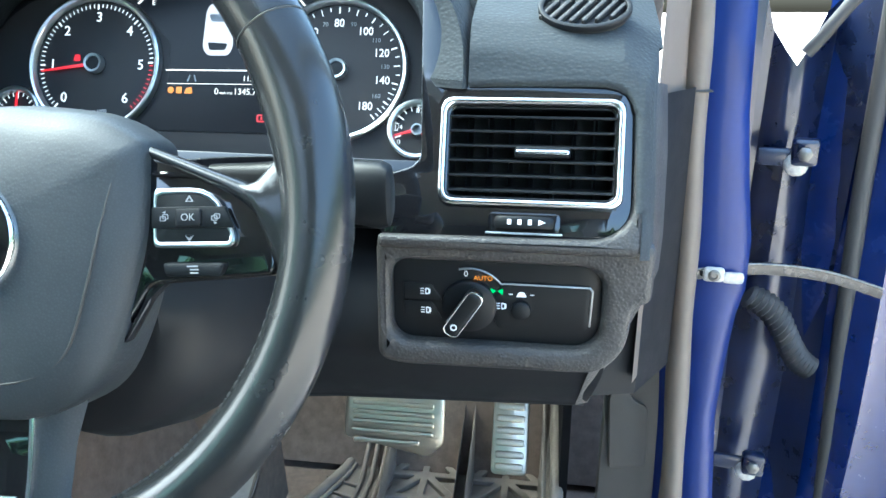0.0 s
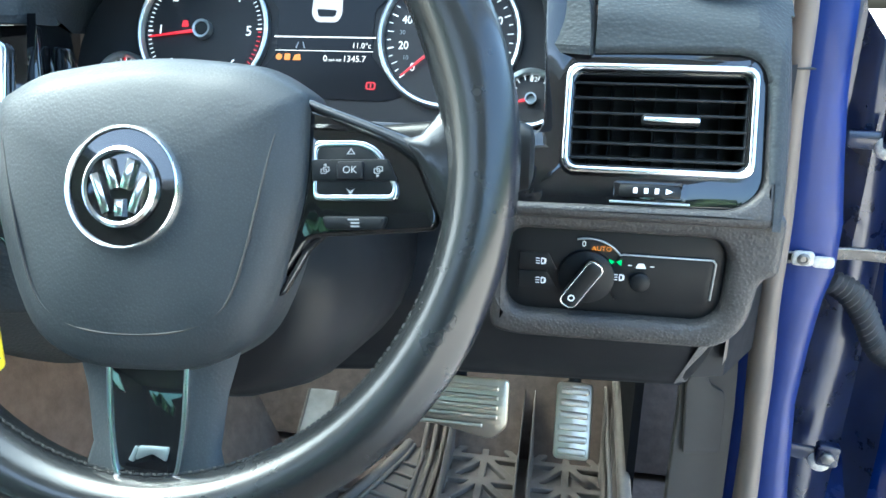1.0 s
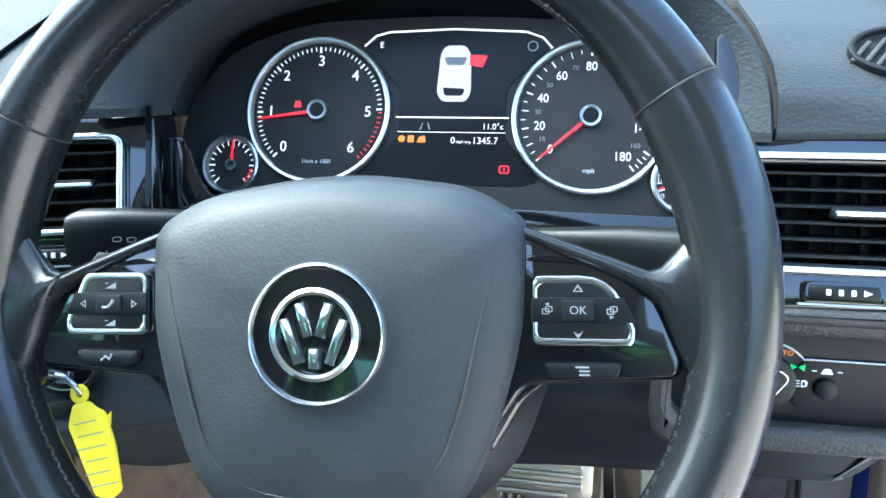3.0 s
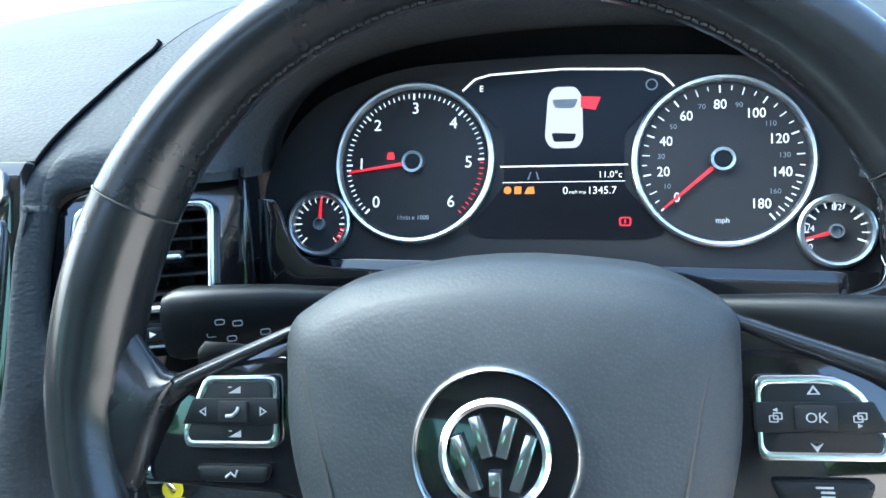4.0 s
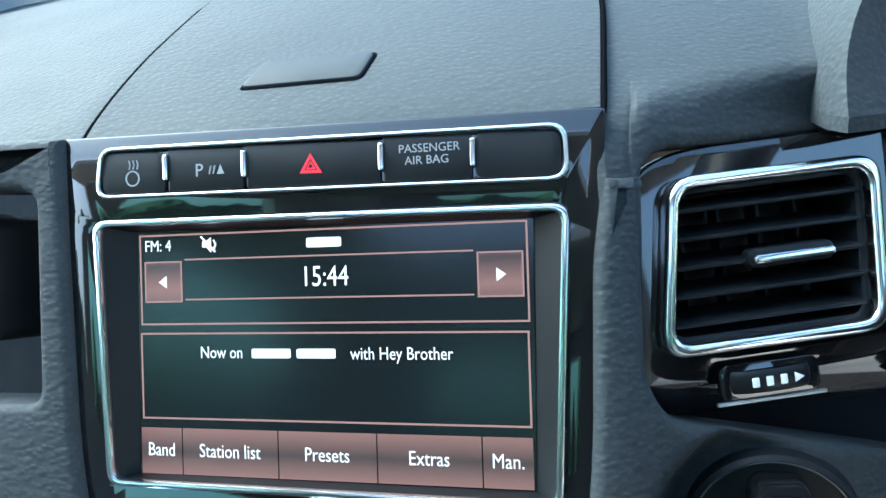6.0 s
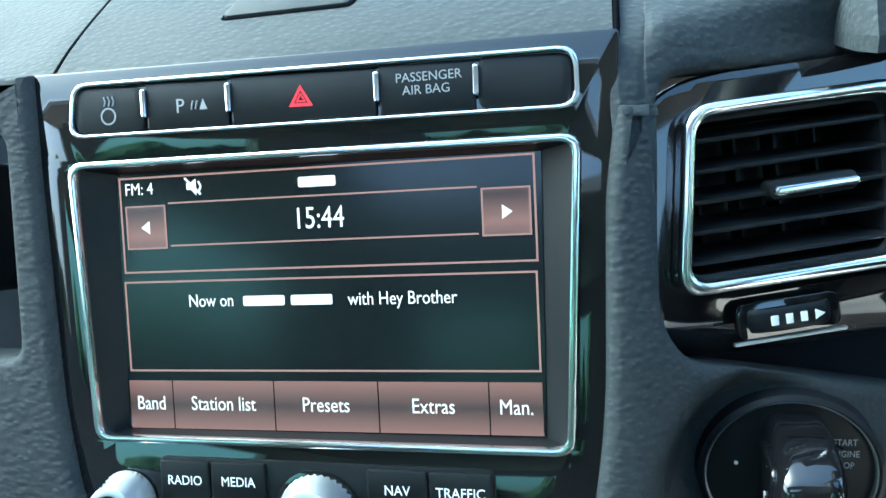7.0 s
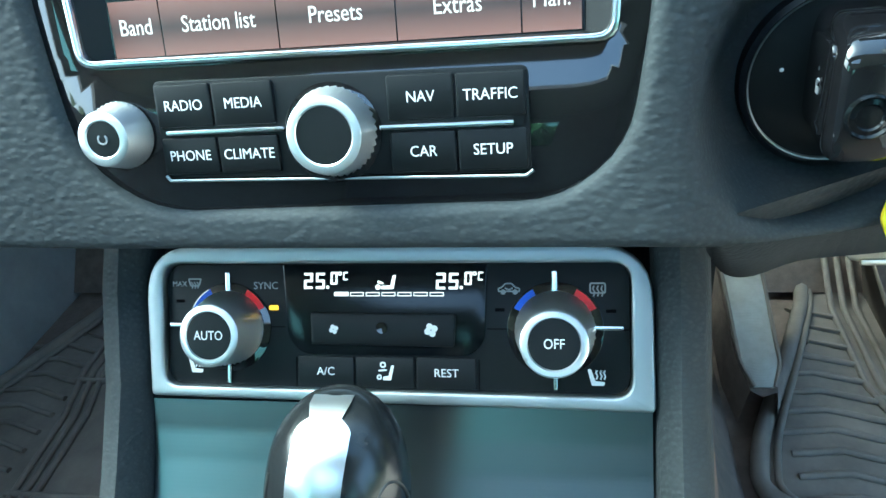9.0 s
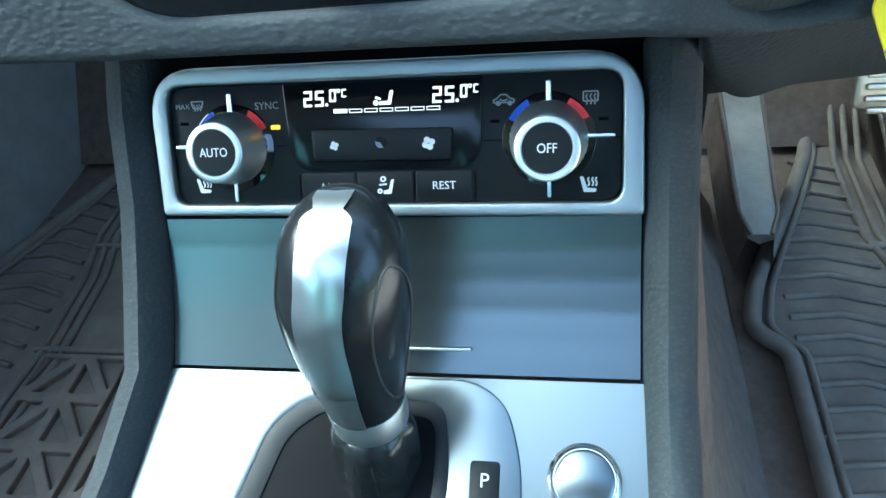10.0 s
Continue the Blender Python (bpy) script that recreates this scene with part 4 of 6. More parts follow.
for x, y in ((-63, -2), (-62.5, -17.5), (-5, -11)):
    part("lamp_mark", joined(plate([soften([(x, y - 3), (x + 4, y - 2), (x + 4, y + 2), (x, y + 3)], 1.4), rr(1.6, 3, 0.3, x + 1.6, y)], -4.56, -4.3), *[plate([rr(3, 0.7, 0.2, x - 2.4, y + k)], -4.56, -4.3) for k in (-2, 0, 2)]), WHITE, ls)
for y in (-2.5, -17.5):
    part("key", plate([soften([(-50, y - 7), (-80, y - 7), (-80, y + 7), (-58, y + 7)], 2)], -6.4, -5.0, 0.6), SOFT, ls)
part("dimmer_knob", lathe([(7.5, -6), (7.2, -1), (6, 0), (0.1, 0)], 32, 10, -13), SOFT, ls)
part("dimmer_mark", joined(plate([soften([(6, -3), (14, -3), (12, 1), (8, 1)], 1)], -4.56, -4.3), plate([rr(3, 0.8, 0.2, 2, -1)], -4.56, -4.3), plate([rr(3, 0.8, 0.2, 18, -1)], -4.56, -4.3)), WHITE, ls)


# ---- steering wheel ----
sw = thing("steering_wheel", WHEEL, "black leather three-spoke steering wheel with worn shiny rim", "steering wheel")
R, r = 185.5, 18.4
RIM_TURN = np.linspace(0, 2 * math.pi, 24, endpoint=False)


def flatter(c, s):
    """The rim is drawn in a little at its lower left."""
    k = max(0, -s) * max(0, -c)
    return 7 * k, 4 * k


def rim_ring(t):
    c, s = math.cos(t), math.sin(t)
    deg = (math.degrees(t) + 180) % 360 - 180
    bump = sum(math.exp(-((deg - q) / w) ** 2) for q, w in ((18, 20), (162, 20)))
    wide = [(r - 1 + (5.5 if math.cos(a) < 0 else 0.6) * bump * abs(math.cos(a))) * math.cos(a) for a in RIM_TURN]
    dx, dy = flatter(c, s)
    return [(-3 + dx + (R + w) * c, 4 + dy + (R + w) * s, (r + 1.5 + 1.5 * bump) * math.sin(a)) for a, w in zip(RIM_TURN, wide)]


def arc_part(name, a0, a1, mat, label=""):
    n = max(8, int(abs(a1 - a0) / 3))
    return part(name, loft([rim_ring(radians(a0 + (a1 - a0) * i / n)) for i in range(n + 1)], angle=60), mat, sw, label)


arc_part("rim_upper", 29.3, 150.7, LEATHER)
arc_part("rim_lower", 151, 389, LEATHER)
for a in (29, 151):
    part("rim_seam", tube([Vector(p) for p in rim_ring(radians(a))], 0.5, True), RUBBER, sw)
# stitching along the inner rim
st = []
for k in range(300):
    a = 2 * math.pi * k / 300
    rr0 = R - r + 0.6
    dx, dy = flatter(math.cos(a), math.sin(a))
    st.append(plate([rr(3.0, 0.9, 0.4)], 0, 0.9))
    st[-1].transform(Matrix.Translation((-0.002 + dx / 1000, 0.004 + dy / 1000, 0)) @ Matrix.Rotation(a, 4, "Z") @ Matrix.Translation((rr0 / 1000, 0, 0.004)) @ Matrix.Rotation(radians(-90), 4, "Y") @ Matrix.Rotation(radians(90 + (25 if k % 2 else -25)), 4, "Z"))
tagged(part("rim_stitching", joined(*st), RUBBER, sw), kind="stuff")


# airbag cover: its top edge rolls back towards the dials
def cover(k, z, roll=0.0):
    """The cover's outline at fraction k of its size, its top raised by roll."""
    pts = soften([(91.5, 36), (66, 51), (0, 59.5), (-66, 51), (-90, 37), (-90.5, -12), (-77, -62), (-62, -93), (-32, -108), (32, -108), (62, -93), (77, -62), (90.5, -12)], [6, 20, 40, 20, 8, 18, 20, 20, 20, 20, 20, 20, 18], 5)
    return [(x * k, -12 + (y + 12) * k + roll * max(0, y / 59.5), z) for x, y in pts]


part("airbag_cover", loft([cover(0.99, -30, 8), cover(1.0, -18, 7), cover(1.0, -6, 4), cover(1.0, 2, 1.5), cover(0.985, 6), cover(0.95, 8.5), cover(0.90, 12), cover(0.86, 13.9), cover(0.78, 16.2), cover(0.68, 18), cover(0.5, 20.5), cover(0.3, 22), cover(0.1, 22.4)], angle=60), AIRBAG, sw)


def cover_height(x, y):
    """How far the cover's skin stands out at a point of its face."""
    k = max(abs(x) / 90.5, (y + 12) / 71.5 if y > -12 else (-12 - y) / 96, math.hypot(x / 96, (y + 12) / 100))
    return interp(k, (0, 0.1, 0.3, 0.5, 0.68, 0.78, 0.86, 0.90, 0.95, 0.985, 1), (22.4, 22.4, 22, 20.5, 18, 16.2, 13.9, 12, 8.5, 6, 2))


_u = flow([(84, 38), (76, 9), (70, -18), (65, -40), (56, -66), (44, -79), (26, -85.5), (4, -87.5), (-20, -86.5), (-40, -81), (-54, -69), (-63, -44), (-70, -16), (-76, 10), (-81, 34)], 5)
part("cover_seam", tube([(x, y, cover_height(x, y) - 0.5) for x, y in _u], 0.8), RUBBER, sw, "dark seam in the cover")
part("emblem_ring", lathe([(29.4, 20), (29.7, 25), (30.7, 26.2), (31.8, 25), (32.4, 18)], 72, 0.4, -12), CHROME, sw, "bright chrome ring")
em = part("emblem", lathe([(29.8, 19), (29.8, 23.6), (0.1, 24.3)], 64, 0.4, -12), GLOSS, sw, "round black and chrome badge")
part("badge_ring", lathe([(17.4, 23), (17.6, 27), (19, 27.6), (20.6, 26.5), (21, 23)], 56, 0.4, -12), CHROME, em)
for x0, y0, x1, y1 in ((-7, 14, -2.5, -1), (7, 14, 2.5, -1), (-14, 7, -7, -13), (14, 7, 7, -13), (0, -6, 0, -15)):
    dx, dy = x1 - x0, y1 - y0
    q = 2.3 / math.hypot(dx, dy)
    part("badge_bar", plate([[(0.4 + x0 - dy * q, -12 + y0 + dx * q), (0.4 + x1 - dy * q, -12 + y1 + dx * q), (0.4 + x1 + dy * q, -12 + y1 - dx * q), (0.4 + x0 + dy * q, -12 + y0 - dx * q)]], 23, 27, 0.8), CHROME, em)

# lower spoke
LOWER = pose(0.0035, 0, 0)
part("lower_spoke", loft([[(-50, -92, -6), (-38, -92, 2), (38, -92, 2), (50, -92, -6), (38, -92, -16), (-38, -92, -16)], [(-42, -120, -6), (-33, -120, 1), (33, -120, 1), (42, -120, -6), (33, -120, -16), (-33, -120, -16)], [(-38, -150, -6), (-32, -150, 1), (32, -150, 1), (38, -150, -6), (30, -150, -16), (-30, -150, -16)], [(-46, -178, -4), (-40, -178, 4), (40, -178, 4), (46, -178, -4), (40, -178, -14), (-40, -178, -14)], [(-56, -186, 0), (-52, -186, 4), (52, -186, 4), (56, -186, 0), (46, -186, -8), (-46, -186, -8)]], angle=50), AIRBAG, sw, "", LOWER)
SPK = soften([(24.6, -100), (-24.6, -100), (-23, -138), (-18.5, -168.5), (18.5, -168.5), (23, -138)], [1, 1, 10, 9, 9, 10])
SPI = [(x * 0.87, -100 + (y + 100) * 0.965) for x, y in SPK]
part("spoke_trim", plate([SPK, SPI], 0, 4.4, 0.8), CHROME, sw, "chrome outline", LOWER)
sg = part("spoke_inlay", plate([SPI], 0, 3.4, 0.4), GLOSS, sw, "piano black inlay", LOWER)
part("trim_badge", joined(plate([soften([(-4, -148), (14, -148), (12, -156), (4, -152), (-6, -156)], 1.5)], 3.4, 4.6, 0.4), plate([soften([(-10, -156), (-6, -148), (-4, -149), (-7, -157)], 0.6)], 3.4, 4.6, 0.3)), SILVER, sg, "small silver badge")

# side spokes with switch pads, built for the right and mirrored
for sd in (1, -1):
    def fl(pts):
        return [(sd * x, y) for x, y in (pts if sd > 0 else pts[::-1])]

    part("side_spoke", plate([soften(fl([(84, 34), (120, 23), (140, 16), (150, 2), (160, -24), (158, -32), (96, -36), (90, -38), (70, -69), (62, -66)]), [4, 10, 10, 12, 6, 6, 6, 6, 4, 4])], -12, 0, 3, 3), GLOSS, sw)
    ARM = []
    for k in range(17):
        t = k / 16
        up = 38 - 33 * t + 215 * max(0, t - 0.66) ** 2
        h = 3.2 + 2.6 * t + 80 * max(0, t - 0.5) ** 2.2
        ARM.append([(sd * (86 + 88 * t), up - h + h * math.cos(q), -4 + 3 * t + (5.5 + 5 * t) * math.sin(q)) for q in np.linspace(0, 2 * math.pi, 16, endpoint=False)])
    part("upper_spoke_edge", loft(ARM, angle=60), LEATHER, sw)
    part("spoke_web", loft([[(sd * x, y + w * math.cos(a), z + 9 * math.sin(a)) for a in np.linspace(0, 2 * math.pi, 14, endpoint=False)] for x, y, w, z in ((143, 13, 2, -1), (150, 8, 9, 0), (157, 3, 22, 0), (164, 0, 35, 0), (171, -1, 45, 0), (178, -2, 52, 0), (186, -2, 57, 0))], angle=60), LEATHER, sw)
    part("spoke_bevel", loft([[(sd * x, y0, z0) , (sd * x, y1, z1)] for x, y0, z0, y1, z1 in ((92, 29, -8, 20.5, 3), (108, 25.5, -7, 20, 3), (124, 22, -6, 18.5, 3), (138, 18, -4, 14, 2))], caps=False, closed=False), GLOSS, sw)
    dy = -0.8 - sd
    PADM = pose(0, dy / 1000, 0)
    pad = part("switch_pad", plate([soften(fl([(95.6, 14.4), (127, 14.4), (138, -9), (137, -14.6), (95.6, -14.6)]), [4, 13, 6, 4, 4])], -2, 4, 1.5), SOFT, sw, "", PADM)
    part("pad_edge", plate([soften(fl([(94.6, 15.4), (128.4, 15.4), (139.4, -9), (138, -15.6), (94.6, -15.6)]), [4, 13, 6, 4, 4]), soften(fl([(96.8, 12), (126, 12), (136.4, -9), (135.4, -12.2), (96.8, -12.2)]), [4, 11, 5, 3, 3])], 1, 4.4, 0.9), CHROME, pad, "silver edge")
    part("middle_strip", plate([soften(fl([(94, 5.6), (134, 5.6), (139, -5.4), (94, -5.4)]), 1)], 3, 4.8, 0.5), SOFT, pad)
    ky = part("centre_key", plate([rr(14, 9, 1.2, sd * 114.5, 0)], 3.5, 6, 0.8), PLASTIC, pad)
    if sd > 0:
        part("key_mark", writing("OK", 5.2, 114.5, 0, 6.05), DIM, ky)
        for u in (1, -1):
            part("arrow_mark", plate([[(112.2, 8.6 * u - 0.4), (116.8, 8.6 * u - 0.4), (114.5, 8.6 * u - 0.4 + 3.4 * u)], [(113.2, 8.6 * u), (115.8, 8.6 * u), (114.5, 8.6 * u + 1.9 * u)]], 4, 4.15), DIM, pad)
        for x, u in ((101, -1), (129, 1)):
            part("page_mark", joined(plate([rr(3.2, 2.6, 0.4, x - 0.6, -0.4), rr(2.4, 1.8, 0.3, x - 0.6, -0.4)], 4.8, 4.95), plate([rr(3.2, 2.6, 0.4, x + 0.8, 0.6), rr(2.4, 1.8, 0.3, x + 0.8, 0.6)], 4.8, 4.95), plate([[(x - 0.8 * u, 3.6 * -u), (x - 0.8 * u, 2.0 * -u), (x + 0.9 * u, 2.8 * -u)]], 4.8, 4.95)), DIM, pad)
    else:
        part("key_mark", tube([(-117.5, -1.8, 6), (-114.5, -1.6, 6), (-112.4, 0.2, 6), (-111.6, 2, 6)], 0.8), DIM, ky)
        for y in (9, -9.6):
            part("volume_mark", joined(plate([[(-117.4, y - 1.4), (-111.6, y - 1.4), (-111.6, y + 1.6)]], 4, 4.15), plate([rr(1.6, 0.5, 0.1, -116.6, y + 1.2)], 4, 4.15)), DIM, pad)
        for x, u in ((-101, 1), (-129, -1)):
            part("arrow_mark", plate([[(x - 1.4 * u, 2), (x - 1.4 * u, -2), (x + 1.8 * u, 0)], [(x - 0.9 * u, 1.1), (x - 0.9 * u, -1.1), (x + 0.9 * u, 0)]], 4.8, 4.95), DIM, pad)
    lk = part("lower_key", plate([soften(fl([(98.8, -23), (134, -23), (131, -30.2), (101, -30.2)]), 3)], -2, 4, 1.6), SOFT, sw, "", PADM)
    if sd > 0:
        part("key_mark", joined(*[plate([rr(q, 0.8, 0.2, 116.5 + d, -26.6 + k)], 4, 4.15) for k, q, d in ((1.7, 6, -0.4), (0, 4.6, 0.6), (-1.7, 4.6, 0.6))]), DIM, lk)
    else:
        part("key_mark", tube([(-119, -28, 4.1), (-116.6, -26, 4.1), (-114.6, -27.6, 4.1), (-113.4, -24.8, 4.1)], 0.6), DIM, lk)
    # lower claw of the gloss bezel
    part("spoke_claw", plate([soften(fl([(88, -35), (102, -33), (90, -43), (76, -67), (66, -68)]), 3)], -10, -2, 2), GLOSS, sw)

# ---- steering column, stalks, ignition ----
col = thing("steering_column", panel(0.0, 0.47, 1.06, 8), "dark plastic steering column cowl", "steering column")
part("lower_cowl", loft([[(w * math.cos(a), yc + h * math.sin(a), z) for a in np.linspace(0, 2 * math.pi, 28, endpoint=False)] for w, h, yc, z in ((62, 66, -10, 90), (80, 78, -16, 60), (92, 88, -20, 10), (98, 92, -18, -60), (98, 92, -18, -140))], angle=60), PLASTIC, col)
adj = part("column_switch", loft([[(-76 + w * math.cos(a), 1 + h * math.sin(a) - 0.25 * z, z) for a in np.linspace(0, 2 * math.pi, 24, endpoint=False)] for w, h, z in ((11, 13, 20), (11, 13, 36), (10, 12, 42), (7, 9, 45))], angle=50), SOFT, col, "dark column adjusting switch")
for k in range(2):
    part("switch_mark", plate([rr(4, 0.9, 0.3, -76, -8 - 4 * k)], 45.1, 45.4), DIM, adj)
for sd, lab in ((-1, "dark indicator stalk with printed lamp symbols"), (1, "dark wiper stalk with rounded end")):
    sk = thing("column_stalk", pose(sd * 0.13, 0.44, 1.148), lab, "stalk", "column stalks")
    part("lever", loft([[(sd * (x - 130), d * math.copysign(abs(math.cos(a)) ** 0.7, math.cos(a)) + yy, h * math.copysign(abs(math.sin(a)) ** 0.7, math.sin(a)) + zz) for a in np.linspace(0, 2 * math.pi, 20, endpoint=False)] for x, d, h, yy, zz in ((60, 7, 9, 34, -4), (100, 8, 12, 20, -2), (140, 11, 17, 4, 0), (170, 13, 20, -8, 0), (194, 13, 21, -16, 0), (200, 11, 19, -18, 0), (202, 6, 12, -18.5, 0))], angle=60), SOFT, sk)
    pd = part("shift_paddle", loft([[(sd * x + 0, y + 3 * math.cos(a), z + h * math.sin(a)) for a in np.linspace(0, 2 * math.pi, 12, endpoint=False)] for x, y, z, h in ((-60, -46, -12, 8), (-20, -48, -10, 10), (14, -52, -8, 13), (28, -54, -7, 13), (32, -54, -7, 9))], angle=60), SOFT, sk, "grey shift paddle")
    part("mark", writing("+" if sd > 0 else "-", 9, 0, 0, 0), WHITE, pd, "", panel(sd * 0.010, -0.0548, -0.002, 0, 0))
    if sd < 0:
        for x, y in ((-36, 5), (-22, 7), (-2, 6), (-44, -4), (-28, -3), (-12, -8)):
            part("symbol", plate([rr(5.5, 3.4, 1.4, 0, 0), rr(4.3, 2.2, 0.9, 0, 0)], 0, 0.2), DIM, sk, "", panel(x / 1000, -0.0235 + (x + 40) * -0.0004, y / 1000, 5, 22))

ign = thing("ignition_switch", IGNITION, "round ignition switch with black key fob inserted", "ignition switch")
part("bezel", lathe([(36, -14), (35, -1), (33, 0.5), (32.2, -1), (31.8, -4)], 56), PLASTIC, ign)
part("face", plate([disc(31.6, 0, 0, 56)], -6, -2.6, 0.4), SOFT, ign)
part("ring", lathe([(31.3, -5), (31.6, -0.6), (32.2, -0.4), (32.6, -5)], 72), SILVER, ign, "thin silver ring")
fob = part("key_fob", loft([[(cx + w * math.copysign(abs(math.cos(a)) ** 0.42, math.cos(a)), cy + h * math.copysign(abs(math.sin(a)) ** 0.42, math.sin(a)), z) for a in np.linspace(0, 2 * math.pi, 40, endpoint=False)] for w, h, cx, cy, z in flow([(12, 23, 1, 4, -6), (12.2, 23.4, 1, 4, 6), (12.6, 23.4, 0, 3.4, 15), (12.6, 22.4, -0.6, 2, 25), (12.2, 21, -1.4, 1.0, 32), (10.6, 18.4, -1.8, 0.4, 36.5), (8, 14, -2, 0, 38.2)], 3)], angle=60), GLOSS, ign, "glossy black key fob")
part("fob_side", plate([rr(27, 32, 5, 11.5, 4)], 0, 2.2, 0.9), GLOSS, fob, "black side with lock symbol", pose(-0.0110, 0, 0.006, 0, -92))
lock = pose(-0.0142, 0.0, 0.022, 0, -92)
part("lock_mark", joined(plate([rr(3.4, 2.6, 0.5, 0, 3)], 0, 0.3), tube([(-1.2, 4.2, 0.2), (-1.2, 6.2, 0.2), (0, 7, 0.2), (1.2, 6.2, 0.2)], 0.35)), DIM, fob, "", lock)
part("fob_badge", lathe([(7.8, 36), (7.8, 39.2), (7.0, 39.8), (6.2, 39.0), (4.6, 39.4), (4.0, 38.8), (0.1, 39.0)], 40, -2.4, -2), DISPLAYB, fob, "round dark badge")
part("fob_seam", tube([(-12.6, 22, 16), (-5, 26.6, 16), (6, 26.6, 16), (13, 22, 16)], 0.4), GAP, fob)
part("pointer_mark", plate([disc(0.8, -20, 4, 10)], -2.4, -2.0), WHITE, ign)
for k, tx in enumerate(("START", "ENGINE", "STOP")):
    part("mark", writing(tx, 4, 20, 14 - 5 * k, -2.1, wide=0.75), DIM, ign)

tag = thing("key_tag", panel(-0.221, 0.425, 1.036, 14, 0), "yellow plastic key tag hanging from the ignition key", "key tag")
TT = pose(0, 0, 0, 0, 0, 17)
part("body", plate([soften([(-7, -6), (6, -6), (10, -12), (16, -16), (17, -40), (13, -72), (4, -76), (-8, -72), (-15, -20)], 3)], -1.2, 1.2, 0.6), YELLOW, tag, "", TT)
part("eyelet", plate([disc(7, 0, 0, 24), disc(2.6, 0, 0, 20)], -1.2, 1.2, 0.6), YELLOW, tag, "", TT)
part("barb", plate([[(16, -20), (20, -17), (17, -26)]], -1, 1), YELLOW, tag, "", TT)
for k in range(6):
    part("written_line", plate([rr(18 + (k % 3) * 3, 0.8, 0.3, (k % 2) * 2 - 1, -20 - k * 9)], 1.25, 1.4), DIM, tag, "", TT)
part("key_link", tube([(0, 0, -2), (-2, 6, 2), (-8, 12, 4), (-16, 14, 6)], 2.4), CHROME, tag, "metal link")
part("key_clip", plate([rr(12, 9, 1.5, -10, 12)], 0, 5, 1), CHROME, tag, "metal clip")

# ---- radio and centre stack ----
rad = thing("radio", STACK, "gloss black centre stack radio with lit touch screen", "car radio")
part("fascia", plate([[(x * 1.03, y * 1.0 if y > 0 else y * 1.02) for x, y in GLOSS_OUT], soften([(103, 61), (-103, 62), (-98, -53), (97, -54)], 6)], -12, -1, 1.2), GLOSS, rad)
part("backing", plate([rr(216, 124, 6, 0, 4)], -24, -14), PLASTIC, rad)
FR_O = soften([(106, 62.5), (-106, 64), (-101.5, -54.5), (100, -56)], 7)
FR_I = soften([(102.8, 59.5), (-102.8, 61), (-98.6, -51.6), (97, -53)], 5)
part("chrome_frame", plate([FR_O, FR_I], -3, 2, 1, 2), CHROME, rad, "thin chrome frame")
D_O = [(91, 57.5), (-90, 58.5), (-91.5, -51.5), (89, -52)]
part("screen_surround", loft([[(x, y, -1) for x, y in [(102.8, 59.5), (-102.8, 61), (-98.6, -51.6), (97, -53)]], [(x, y, -9) for x, y in D_O]], caps=False, angle=20), SOFT, rad)
GREEN = bpy.data.materials.new("screen_picture")
GREEN.use_nodes = True
_nt = GREEN.node_tree
_b = _nt.nodes["Principled BSDF"]
_b.inputs["Base Color"].default_value, _b.inputs["Roughness"].default_value = (0.006, 0.008, 0.009, 1), 0.18
scr = part("screen", plate([D_O], -10, -8.5), GREEN, rad, "lit radio display with rose-coloured frames")


def line_frame(x0, x1, y0, y1, w=0.8, mat=LITROSE, name="screen_line", z=-8.4):
    return part(name, plate([[(x0, y0), (x1, y0), (x1, y1), (x0, y1)], [(x0 + w, y0 + w), (x1 - w, y0 + w), (x1 - w, y1 - w), (x0 + w, y1 - w)]], z, z + 0.15), mat, scr)


def bar(x0, x1, y, w=0.7, mat=LITROSE, name="screen_line"):
    return part(name, plate([[(x0, y), (x1, y), (x1, y + w), (x0, y + w)]], -8.4, -8.25), mat, scr)


line_frame(-89, 88.5, 16, 57)
line_frame(-89.5, 88, -26.5, 12.5)
ROSE = glow("rose_panel", (0.40, 0.17, 0.13), 0.085)
_r = ROSE.node_tree
_co, _sep, _ab, _mr = (_r.nodes.new(q) for q in ("ShaderNodeTexCoord", "ShaderNodeSeparateXYZ", "ShaderNodeMath", "ShaderNodeMapRange"))
_ab.operation = "PINGPONG"
_ab.inputs[1].default_value = 0.0104
_mr.inputs["From Max"].default_value, _mr.inputs["To Min"].default_value, _mr.inputs["To Max"].default_value = 0.0104, 0.12, 0.02
_off = _r.nodes.new("ShaderNodeMath")
_off.operation, _off.inputs[1].default_value = "ADD", 0.0513
_r.links.new(_co.outputs["Object"], _sep.inputs[0])
_r.links.new(_sep.outputs["Y"], _off.inputs[0])
_r.links.new(_off.outputs[0], _ab.inputs[0])
_r.links.new(_ab.outputs[0], _mr.inputs["Value"])
_r.links.new(_mr.outputs[0], _r.nodes["Principled BSDF"].inputs["Emission Strength"])
for x0, x1, tx in ((-90.5, -70, "Band"), (-69.4, -23.2, "Station list"), (-22.6, 22, "Presets"), (22.6, 67, "Extras"), (67.6, 88, "Man.")):
    kx = part("soft_key", plate([[(x0, -51.3), (x1, -51.3), (x1, -30.5), (x0, -30.5)]], -8.45, -8.3), ROSE, scr, "rose-tinted soft key")
    part("key_text", writing(tx, 8.6, (x0 + x1) / 2, -40.5, -8.2, wide=0.82), LIT, kx)
